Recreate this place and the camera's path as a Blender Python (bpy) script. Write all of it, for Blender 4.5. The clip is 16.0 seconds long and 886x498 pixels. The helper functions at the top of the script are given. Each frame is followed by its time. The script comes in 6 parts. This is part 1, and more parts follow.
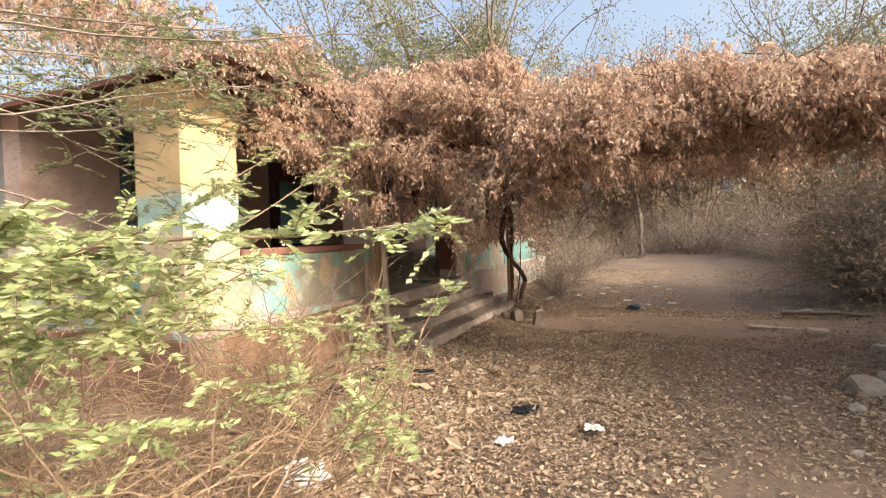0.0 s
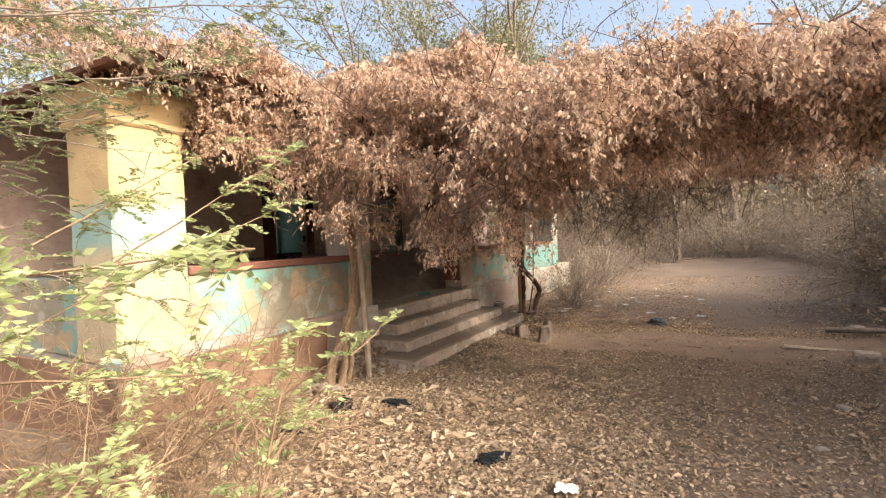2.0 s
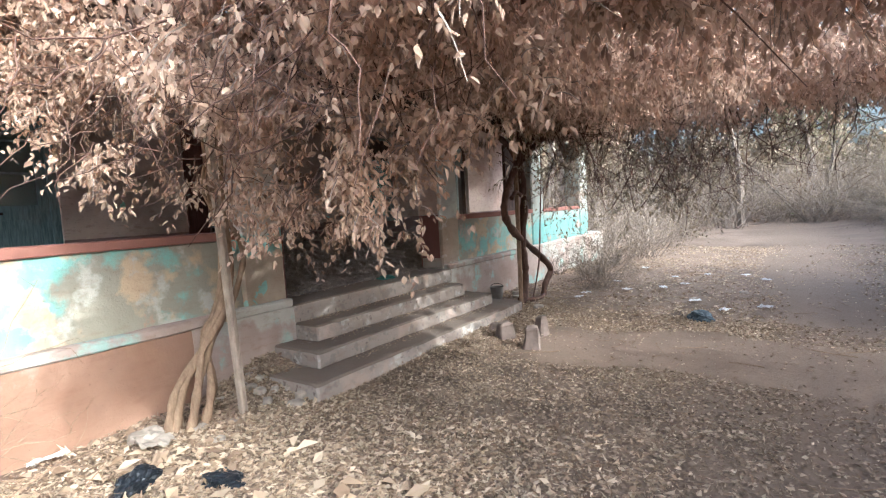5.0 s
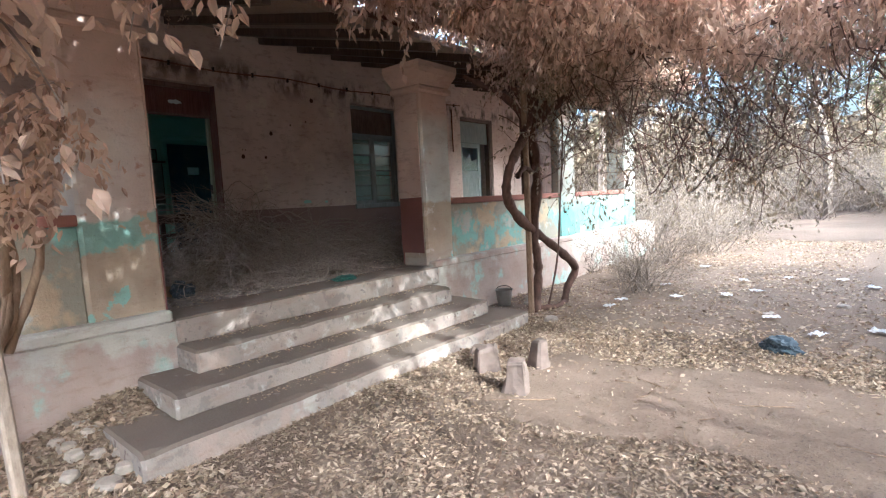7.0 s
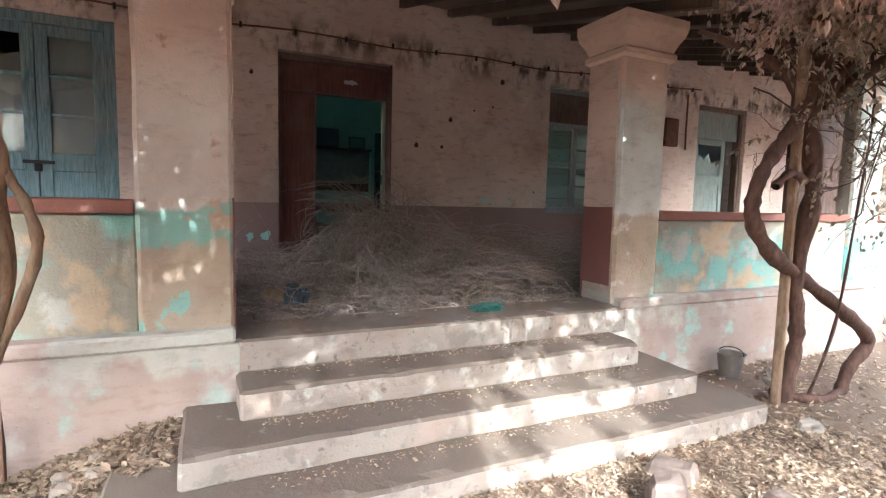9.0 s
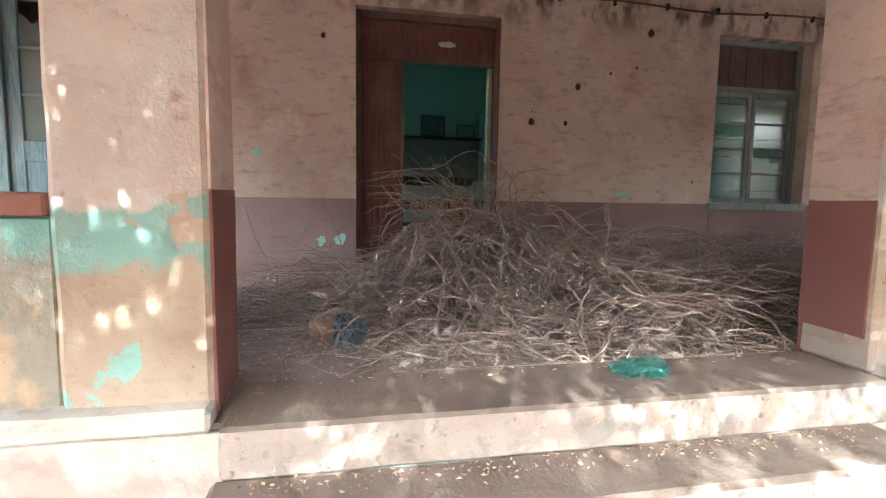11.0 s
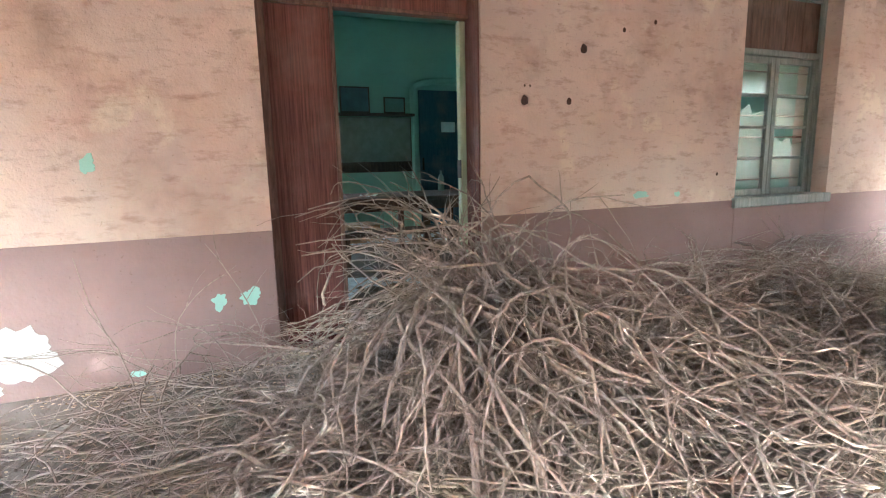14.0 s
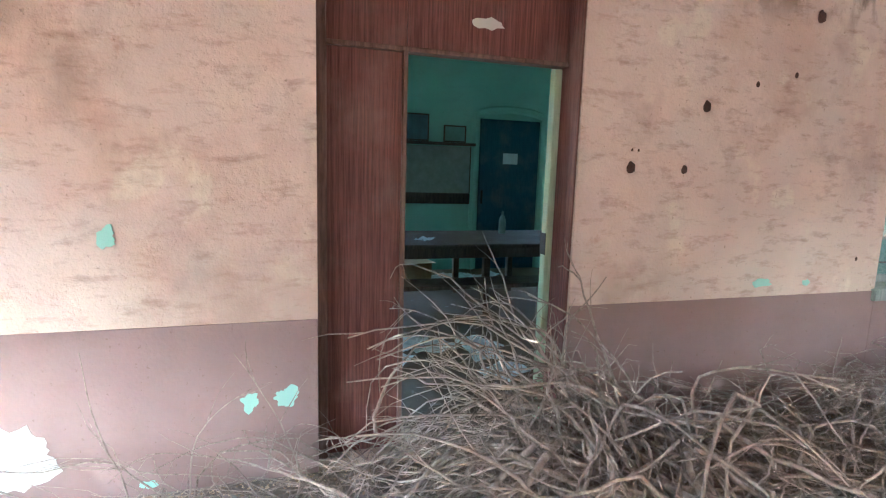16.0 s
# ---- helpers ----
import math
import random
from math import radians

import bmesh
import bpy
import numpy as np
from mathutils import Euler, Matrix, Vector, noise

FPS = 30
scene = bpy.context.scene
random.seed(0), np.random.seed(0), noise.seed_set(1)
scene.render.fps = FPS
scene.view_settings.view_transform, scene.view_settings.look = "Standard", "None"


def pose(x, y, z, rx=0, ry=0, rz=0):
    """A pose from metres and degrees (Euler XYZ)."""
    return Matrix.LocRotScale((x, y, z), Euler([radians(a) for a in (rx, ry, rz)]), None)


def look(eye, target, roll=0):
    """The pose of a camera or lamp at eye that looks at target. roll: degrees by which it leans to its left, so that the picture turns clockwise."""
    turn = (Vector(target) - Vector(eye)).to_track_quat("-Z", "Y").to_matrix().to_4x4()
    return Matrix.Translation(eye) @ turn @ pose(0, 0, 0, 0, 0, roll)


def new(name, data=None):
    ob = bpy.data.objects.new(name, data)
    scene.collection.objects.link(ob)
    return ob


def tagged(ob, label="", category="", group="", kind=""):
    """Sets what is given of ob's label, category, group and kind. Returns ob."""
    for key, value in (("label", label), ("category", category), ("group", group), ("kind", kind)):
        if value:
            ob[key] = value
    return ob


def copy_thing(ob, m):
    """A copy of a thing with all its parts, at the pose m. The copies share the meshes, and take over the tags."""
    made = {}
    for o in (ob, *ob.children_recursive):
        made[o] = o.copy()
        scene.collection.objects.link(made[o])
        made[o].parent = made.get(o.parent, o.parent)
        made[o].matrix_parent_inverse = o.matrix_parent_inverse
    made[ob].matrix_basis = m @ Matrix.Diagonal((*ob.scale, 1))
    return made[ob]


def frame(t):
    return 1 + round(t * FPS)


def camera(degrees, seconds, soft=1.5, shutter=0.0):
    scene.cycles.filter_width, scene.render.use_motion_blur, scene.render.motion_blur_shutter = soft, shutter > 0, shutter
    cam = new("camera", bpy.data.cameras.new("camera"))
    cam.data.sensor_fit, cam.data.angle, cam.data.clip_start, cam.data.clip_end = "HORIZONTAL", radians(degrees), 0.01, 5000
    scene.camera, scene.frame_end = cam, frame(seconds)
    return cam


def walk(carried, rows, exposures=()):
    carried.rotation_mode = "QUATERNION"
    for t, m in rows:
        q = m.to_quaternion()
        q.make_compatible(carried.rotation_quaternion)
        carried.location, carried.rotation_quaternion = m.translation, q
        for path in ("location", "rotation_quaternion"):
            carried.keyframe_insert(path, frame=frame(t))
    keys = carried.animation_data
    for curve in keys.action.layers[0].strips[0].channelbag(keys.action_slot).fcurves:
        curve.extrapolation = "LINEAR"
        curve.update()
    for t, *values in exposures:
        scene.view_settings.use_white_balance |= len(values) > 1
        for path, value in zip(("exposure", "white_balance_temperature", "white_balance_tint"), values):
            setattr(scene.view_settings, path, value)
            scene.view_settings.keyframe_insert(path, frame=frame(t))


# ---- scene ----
cam = camera(82.2, 16.0, 1.2)
METRES, EYE, TILT, LEAN, TURN = 10.8, 1.51, 0.0, 0.0, 24.2
ROWS = [
    (0.0, 0.0, 0.0, 0.0, -0.05, -1.66, 1.62),
    (0.5, 0.0041, 0.0084, -0.0013, -1.08, -2.41, 1.59),
    (1.0, 0.0274, 0.0165, 0.0012, -0.74, -2.15, 2.51),
    (1.5, 0.0472, 0.0307, 0.0041, 2.23, -1.16, 2.25),
    (2.0, 0.0575, 0.0615, 0.0053, 4.12, -1.06, 2.2),
    (2.5, 0.0751, 0.0921, 0.0034, 4.93, -1.5, 3.01),
    (3.0, 0.0955, 0.1223, 0.0077, 6.9, -1.9, 3.27),
    (3.5, 0.1101, 0.1591, 0.0052, 8.24, -2.23, 2.97),
    (4.0, 0.1294, 0.1945, 0.0033, 8.4, -2.74, 3.95),
    (4.5, 0.1414, 0.23, 0.004, 9.54, -3.78, 3.19),
    (5.0, 0.1465, 0.2689, 0.0005, 9.89, -4.54, 3.1),
    (7.5, 0.199, 0.4802, -0.0126, 20.05, -4.63, 4.01),
    (8.0, 0.2004, 0.5206, -0.0109, 26.77, -3.77, 4.91),
    (8.5, 0.1945, 0.5528, -0.0091, 36.36, -6.65, 1.53),
    (9.0, 0.1749, 0.5787, -0.0068, 41.14, -5.27, -1.42),
    (9.5, 0.1583, 0.6071, -0.0083, 46.34, -4.48, -1.02),
    (10.0, 0.1349, 0.6332, -0.0085, 53.16, -5.62, -2.46),
    (12.5, 0.0148, 0.7168, -0.0055, 54.73, -6.59, -0.06),
    (13.0, -0.0131, 0.7281, 0.0048, 56.18, -7.77, -1.18),
    (13.5, -0.0341, 0.7304, 0.0134, 51.82, -9.05, -0.02),
    (14.0, -0.0469, 0.7345, 0.0203, 44.15, -9.55, 1.34),
    (14.5, -0.0623, 0.7477, 0.0335, 45.19, -8.34, 1.2),
    (15.0, -0.0818, 0.7521, 0.0366, 49.25, -7.13, -0.15),
    (15.5, -0.0944, 0.7555, 0.0488, 48.08, -9.45, -0.19),
    (16.0, -0.099, 0.7616, 0.0507, 49.38, -8.42, -1.7),
]
EXPOSURES = [(0.0, 1.52, 6200, 8), (2.5, 1.68, 6250, 8), (3.5, 1.85, 5900, 7), (4.5, 2.1, 5200, 4), (5.0, 2.15, 4900, 3), (7.5, 3.05, 4800, 3), (9.0, 3.6, 4900, 3), (10.0, 3.88, 4950, 3), (12.5, 5.45, 5050, 1), (14.0, 5.72, 4950, -1), (16.0, 5.95, 4600, -3)]
walk(cam, [(t, pose(0, 0, EYE, TILT, LEAN, TURN) @ pose(METRES * x, METRES * y, METRES * z, 90 + pitch, roll, yaw)) for t, x, y, z, yaw, pitch, roll in ROWS], EXPOSURES)

# ---- light ----
SUN_AZ, SUN_EL = -9.0, 30.0
world = bpy.data.worlds.new("sky")
scene.world = world
world.use_nodes = True
wn = world.node_tree.nodes
sky = wn.new("ShaderNodeTexSky")
sky.sky_type = "NISHITA"
sky.sun_disc = False
sky.dust_density = 10.0
sky.ozone_density = 0.3
sky.sun_elevation = radians(SUN_EL)
sky.sun_rotation = radians(90 - SUN_AZ)
haze = wn.new("ShaderNodeHueSaturation")
haze.inputs["Saturation"].default_value = 0.8
world.node_tree.links.new(sky.outputs[0], haze.inputs["Color"])
world.node_tree.links.new(haze.outputs[0], wn["Background"].inputs[0])
wn["Background"].inputs[1].default_value = 0.15
sun = new("sun", bpy.data.lights.new("sun", "SUN"))
sun.data.energy, sun.data.angle, sun.data.color = 1.55, radians(0.6), (1.0, 0.88, 0.72)
az, el = radians(SUN_AZ), radians(SUN_EL)
sun.matrix_world = look((30 * math.cos(az) * math.cos(el), 30 * math.sin(az) * math.cos(el), 30 * math.sin(el)), (0, 0, 0))

# ---- materials ----


class Paint:
    """A node material under construction."""

    def __init__(self, name, rough=0.9, metal=0.0):
        self.m = bpy.data.materials.new(name)
        self.m.use_nodes = True
        self.t = self.m.node_tree
        self.b = self.t.nodes["Principled BSDF"]
        self.b.inputs["Roughness"].default_value = rough
        self.b.inputs["Metallic"].default_value = metal
        self.b.inputs["Specular IOR Level"].default_value = 0.25
        self.pos = self.t.nodes.new("ShaderNodeNewGeometry").outputs["Position"]

    def local(self):
        self.pos = self.t.nodes.new("ShaderNodeTexCoord").outputs["Object"]
        return self

    def stretch(self, x, y, z):
        n = self.t.nodes.new("ShaderNodeMapping")
        n.inputs["Scale"].default_value = (x, y, z)
        self.t.links.new(self.pos, n.inputs[0])
        return n.outputs[0]

    def noise(self, scale, detail=4.0, shift=0.0, pos=None, rough=0.6):
        n = self.t.nodes.new("ShaderNodeTexNoise")
        n.inputs["Scale"].default_value = scale
        n.inputs["Detail"].default_value = detail
        n.inputs["Roughness"].default_value = rough
        m = self.t.nodes.new("ShaderNodeVectorMath")
        m.inputs[1].default_value = (shift, shift * 0.7, shift * 1.3)
        self.t.links.new(pos or self.pos, m.inputs[0])
        self.t.links.new(m.outputs[0], n.inputs["Vector"])
        return n.outputs["Fac"]

    def step(self, value, lo, hi):
        n = self.t.nodes.new("ShaderNodeMapRange")
        n.inputs["From Min"].default_value = lo
        n.inputs["From Max"].default_value = hi
        self.t.links.new(value, n.inputs["Value"])
        return n.outputs["Result"]

    def axis(self, i):
        n = self.t.nodes.new("ShaderNodeSeparateXYZ")
        self.t.links.new(self.pos, n.inputs[0])
        return n.outputs[i]

    def op(self, kind, a, b):
        n = self.t.nodes.new("ShaderNodeMath")
        n.operation = kind
        for i, v in enumerate((a, b)):
            if isinstance(v, (int, float)):
                n.inputs[i].default_value = v
            else:
                self.t.links.new(v, n.inputs[i])
        return n.outputs[0]

    def mix(self, fac, a, b, kind="MIX"):
        n = self.t.nodes.new("ShaderNodeMix")
        n.data_type, n.blend_type = "RGBA", kind
        for i, v in ((0, fac), (6, a), (7, b)):
            if isinstance(v, (int, float)):
                n.inputs[i].default_value = v
            elif isinstance(v, tuple):
                n.inputs[i].default_value = (*v, 1)
            else:
                self.t.links.new(v, n.inputs[i])
        return n.outputs[2]

    def islands(self):
        return self.t.nodes.new("ShaderNodeNewGeometry").outputs["Random Per Island"]

    def each(self):
        return self.t.nodes.new("ShaderNodeObjectInfo").outputs["Random"]

    def done(self, colour, bump=None, height=0.01):
        if isinstance(colour, tuple):
            self.b.inputs["Base Color"].default_value = (*colour, 1)
        else:
            self.t.links.new(colour, self.b.inputs["Base Color"])
        if bump is not None:
            n = self.t.nodes.new("ShaderNodeBump")
            n.inputs["Distance"].default_value = height
            n.inputs["Strength"].default_value = 0.8
            self.t.links.new(bump, n.inputs["Height"])
            self.t.links.new(n.outputs[0], self.b.inputs["Normal"])
        return self.m


def limewash(name, base, bands=(), patches=(), stain=0.35, seed=0.0, height=0.012, damp=None, wave=0.22):
    """Old limewash: a base colour, coats up to a ragged height, flaked patches and dirt."""
    p = Paint(name)
    wob = p.op("SUBTRACT", p.noise(2.2, 5, seed), 0.5)
    z = p.op("ADD", p.axis(2), p.op("MULTIPLY", wob, wave))
    c = p.mix(p.step(p.noise(1.3, 5, seed + 3), 0.3, 0.75), base, tuple(v * 0.8 for v in base))
    for top, colour, soft in bands:
        c = p.mix(p.step(z, top + soft, top - soft), c, p.mix(p.step(p.noise(3, 5, seed + top), 0.3, 0.8), colour, tuple(v * 0.78 for v in colour)))
    for scale, at, colour, shift, *below in patches:
        m = p.step(p.noise(scale, 6, seed + shift), at, at + (0.02 if below else 0.07))
        if below:
            m = p.op("MULTIPLY", m, p.step(z, below[0] + 0.02, below[0] - 0.02))
        c = p.mix(m, c, colour)
    streak = p.noise(1.8, 7, seed + 9, p.stretch(3, 3, 9), 0.7)
    c = p.mix(p.op("MULTIPLY", p.step(streak, 0.52, 0.72), stain), c, (0.22, 0.12, 0.075))
    c = p.mix(p.op("MULTIPLY", p.step(p.noise(1.6, 6, seed + 21), 0.55, 0.75), stain), c, (0.2, 0.13, 0.1))
    c = p.mix(p.op("MULTIPLY", p.step(p.noise(45, 3, seed), 0.66, 0.75), 0.5), c, (0.12, 0.075, 0.05))
    c = p.mix(p.op("MULTIPLY", p.step(p.noise(0.9, 6, seed + 33), 0.48, 0.7), stain), c, tuple(v * k for v, k in zip(base, (0.66, 0.56, 0.5))))
    if damp is not None:
        band = p.op("MULTIPLY", p.step(z, damp - 0.3, damp), p.step(z, damp + 0.22, damp + 0.02))
        drips = p.step(p.noise(7, 6, seed + 40, p.stretch(1, 1, 0.5)), 0.46, 0.6)
        c = p.mix(p.op("MULTIPLY", p.op("MULTIPLY", band, drips), 0.92), c, (0.07, 0.045, 0.035))
    rough = p.op("ADD", p.noise(6, 6, seed + 2), p.op("MULTIPLY", p.noise(60, 3, seed), 0.35))
    return p.done(c, rough, height)


PEACH, MAUVE = (0.67, 0.53, 0.455), (0.275, 0.19, 0.172)
CREAM, TURQ, OCHRE = (0.62, 0.52, 0.42), (0.28, 0.5, 0.43), (0.48, 0.39, 0.28)
m_back = limewash("peach_limewash", PEACH, [(1.45, (0.6, 0.49, 0.38), 0.3)], [(1.1, 0.53, (0.58, 0.44, 0.365), 44), (2.5, 0.6, (0.66, 0.56, 0.45), 5), (5.5, 0.66, (0.46, 0.32, 0.25), 50)], 0.62, 1.0, damp=3.2)
m_dado = limewash("mauve_dado_paint", MAUVE, [], [(3, 0.72, (0.35, 0.22, 0.19), 2)], 0.15, 4.0, 0.006)
m_pillar = limewash("flaked_pillar_limewash", (0.68, 0.51, 0.41), [(2.05, (0.68, 0.63, 0.55), 0.2), (1.36, TURQ, 0.02), (1.06, OCHRE, 0.02)], [(3.2, 0.62, (0.3, 0.52, 0.46), 7, 1.2), (3.4, 0.6, (0.48, 0.38, 0.27), 25, 1.4), (3.1, 0.62, (0.58, 0.48, 0.38), 11, 1.5), (4.0, 0.66, (0.55, 0.45, 0.37), 31), (7.0, 0.66, (0.42, 0.26, 0.19), 36)], 0.36, 7.0, wave=0.75)
m_pillar_pale = limewash("pale_pillar_limewash", (0.64, 0.47, 0.37), [(2.3, (0.6, 0.61, 0.55), 0.12), (1.37, OCHRE, 0.02), (0.8, (0.45, 0.4, 0.33), 0.1)], [(3.0, 0.64, (0.32, 0.5, 0.44), 8, 1.3), (3.4, 0.62, (0.56, 0.5, 0.42), 15, 1.4), (6.0, 0.67, (0.4, 0.26, 0.2), 36)], 0.36, 9.0, wave=0.3)
m_corner = limewash("yellow_pillar_limewash", (0.62, 0.47, 0.26), [(1.95, (0.36, 0.52, 0.47), 0.06), (1.6, (0.6, 0.5, 0.33), 0.05)], [(2.0, 0.66, (0.6, 0.55, 0.45), 13)], 0.2, 17.0)
m_parapet = limewash("turquoise_parapet_limewash", (0.37, 0.34, 0.26), [], [(1.7, 0.5, (0.26, 0.46, 0.4), 3), (2.6, 0.52, (0.52, 0.39, 0.25), 8), (3.3, 0.56, (0.48, 0.45, 0.38), 28), (4, 0.66, (0.45, 0.26, 0.18), 15)], 0.3, 23.0)
m_plinth = limewash("faded_red_plinth", (0.44, 0.34, 0.28), [], [(1.4, 0.48, (0.5, 0.47, 0.4), 6), (2.1, 0.56, (0.36, 0.48, 0.42), 12)], 0.42, 31.0)
m_plinth_red = limewash("orange_red_plinth", (0.32, 0.19, 0.125), [], [(1.2, 0.6, (0.36, 0.3, 0.24), 6), (0.9, 0.58, (0.27, 0.16, 0.115), 12)], 0.5, 33.0)
m_sill = limewash("oxide_red_sill", (0.3, 0.14, 0.105), [], [(3, 0.64, (0.4, 0.27, 0.2), 6)], 0.3, 37.0, 0.006)
m_brown = limewash("oxide_red_pillar_paint", (0.22, 0.1, 0.085), [], [], 0.1, 41.0, 0.005)
m_riser = limewash("flaked_white_riser", (0.36, 0.3, 0.25), [], [(5, 0.58, (0.47, 0.43, 0.37), 3), (13, 0.6, (0.15, 0.12, 0.1), 19), (9, 0.54, (0.25, 0.215, 0.185), 4), (2.3, 0.57, (0.4, 0.31, 0.25), 9), (1.5, 0.58, (0.34, 0.3, 0.26), 14)], 0.4, 47.0)
m_tread = limewash("worn_cement_tread", (0.2, 0.157, 0.122), [], [(6, 0.63, (0.3, 0.26, 0.22), 4)], 0.15, 53.0)
m_vfloor = limewash("dusty_cement_floor", (0.25, 0.21, 0.178), [], [(4, 0.56, (0.34, 0.29, 0.245), 4), (11, 0.6, (0.17, 0.14, 0.115), 8)], 0.2, 59.0)
m_room = limewash("green_room_limewash", (0.36, 0.56, 0.46), [], [(2, 0.68, (0.42, 0.6, 0.52), 4)], 0.12, 61.0, 0.005)
m_flake = limewash("mint_plaster_under_flaked_paint", (0.4, 0.68, 0.58), [], [], 0.05, 67.0, 0.004)
m_white = limewash("white_plaster_under_flaked_paint", (0.6, 0.6, 0.55), [], [], 0.05, 71.0, 0.004)
m_lightwall = limewash("pale_turquoise_limewash", (0.33, 0.33, 0.28), [(1.25, (0.2, 0.37, 0.33), 0.15)], [(2, 0.56, (0.37, 0.29, 0.23), 4)], 0.35, 73.0)


def wood(name, dark, light, grain=(3, 3, 0.35), rough=0.6, scale=14.0):
    p = Paint(name, rough)
    g = p.noise(scale, 6, 2, p.stretch(*grain), 0.7)
    c = p.mix(p.step(g, 0.35, 0.68), dark, light)
    c = p.mix(p.op("MULTIPLY", p.step(p.noise(2.5, 5, 8), 0.5, 0.75), 0.4), c, (0.25, 0.2, 0.16))
    return p.done(c, g, 0.004)


m_laminate = wood("dark_red_wood_laminate", (0.075, 0.026, 0.024), (0.2, 0.085, 0.07), (5, 5, 0.14), 0.5, 20)
m_frame = wood("aged_brown_door_frame", (0.09, 0.05, 0.04), (0.2, 0.12, 0.09))
m_greenframe = wood("pale_green_door_frame", (0.3, 0.36, 0.24), (0.42, 0.48, 0.34))
m_blue = wood("weathered_blue_painted_wood", (0.075, 0.125, 0.14), (0.22, 0.29, 0.3), (4, 4, 0.4), 0.65)
m_navy = wood("dark_blue_painted_wood", (0.02, 0.06, 0.09), (0.035, 0.09, 0.12))
m_greywood = wood("grey_painted_window_wood", (0.16, 0.19, 0.18), (0.3, 0.33, 0.3))
m_darkwood = wood("dark_old_wood", (0.04, 0.026, 0.02), (0.1, 0.065, 0.045))
m_roofboard = wood("dark_roof_boards", (0.16, 0.115, 0.085), (0.28, 0.21, 0.16))
m_board = wood("brown_boarding", (0.07, 0.045, 0.035), (0.16, 0.1, 0.075))


def plain(name, colour, rough=0.8, metal=0.0, vary=0.3, scale=9.0):
    p = Paint(name, rough, metal)
    n = p.noise(scale, 5, 3)
    return p.done(p.mix(p.step(n, 0.3, 0.75), colour, tuple(v * (1 - vary) for v in colour)), n, 0.004)


m_rust = plain("rusty_steel", (0.2, 0.09, 0.055), 0.75, 0.2, 0.5)
m_iron = plain("dark_iron", (0.03, 0.028, 0.026), 0.6, 0.6)
m_tile = plain("old_clay_roof_tile", (0.2, 0.1, 0.07), 0.9, 0, 0.5, 4)
m_paper = plain("dusty_paper", (0.6, 0.66, 0.68), 0.9, 0, 0.2)
m_stone = plain("pinkish_rough_stone", (0.22, 0.165, 0.135), 0.95, 0, 0.4, 12)
m_rubble = plain("pale_rubble", (0.42, 0.35, 0.28), 0.95, 0, 0.4, 12)
m_blackbag = plain("black_plastic_film", (0.018, 0.02, 0.024), 0.35)
m_greybag = plain("blue_grey_plastic_bag", (0.07, 0.088, 0.1), 0.4)
m_greenbag = plain("green_plastic_bag", (0.06, 0.19, 0.15), 0.5)
m_whitebag = plain("white_plastic_bag", (0.75, 0.72, 0.68), 0.5)
m_cloth = plain("ochre_sacking", (0.34, 0.23, 0.14), 0.95)
m_dark = plain("dark_room_plaster", (0.1, 0.1, 0.1), 0.95)
m_pit = plain("brown_broken_plaster", (0.085, 0.045, 0.032), 0.95, 0, 0.5, 60)
m_bottle = plain("dusty_clear_bottle", (0.2, 0.27, 0.25), 0.25)
m_galv = plain("grey_metal_bucket", (0.25, 0.22, 0.19), 0.6, 0.5)

m_glass = bpy.data.materials.new("dusty_window_glass")
m_glass.use_nodes = True
gb = m_glass.node_tree.nodes["Principled BSDF"]
gb.inputs["Base Color"].default_value = (0.75, 0.85, 0.82, 1)
gb.inputs["Roughness"].default_value = 0.08
gb.inputs["Transmission Weight"].default_value = 0.85
gb.inputs["IOR"].default_value = 1.45


def bark(name, dark, light, scale=30.0):
    p = Paint(name, 0.9)
    g = p.noise(scale, 5, 2, p.stretch(1, 1, 0.3), 0.7)
    c = p.mix(p.step(g, 0.35, 0.7), dark, light)
    return p.done(p.mix(p.op("MULTIPLY", p.islands(), 0.45), c, light), g, 0.006)


m_vine = bark("vine_bark", (0.15, 0.09, 0.055), (0.36, 0.25, 0.16))
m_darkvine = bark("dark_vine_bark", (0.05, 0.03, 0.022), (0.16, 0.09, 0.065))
m_twig = bark("dry_grey_brown_twig", (0.135, 0.104, 0.082), (0.35, 0.285, 0.23))
m_brush = bark("grey_brown_brushwood", (0.135, 0.106, 0.086), (0.41, 0.33, 0.27), 45.0)
m_stick = bark("pale_broken_stick", (0.22, 0.165, 0.12), (0.45, 0.36, 0.28))
m_trunk = bark("grey_tree_bark", (0.12, 0.095, 0.075), (0.26, 0.21, 0.17))


def leafy(name, colours, rough=0.7, through_light=0.42):
    """Leaves that vary one by one, with some light passing through."""
    p = Paint(name, rough)
    r = p.islands()
    c = p.mix(p.step(r, 0.0, 0.45), colours[0], colours[1])
    c = p.mix(p.step(r, 0.5, 1.0), c, colours[2])
    c = p.mix(p.op("MULTIPLY", p.step(p.noise(1.3, 4, 5), 0.4, 0.7), 0.35), c, colours[1])
    p.done(c)
    tr = p.t.nodes.new("ShaderNodeBsdfTranslucent")
    p.t.links.new(c, tr.inputs[0])
    ms = p.t.nodes.new("ShaderNodeMixShader")
    ms.inputs[0].default_value = through_light
    p.t.links.new(p.b.outputs[0], ms.inputs[1])
    p.t.links.new(tr.outputs[0], ms.inputs[2])
    p.t.links.new(ms.outputs[0], p.t.nodes["Material Output"].inputs[0])
    return p.m


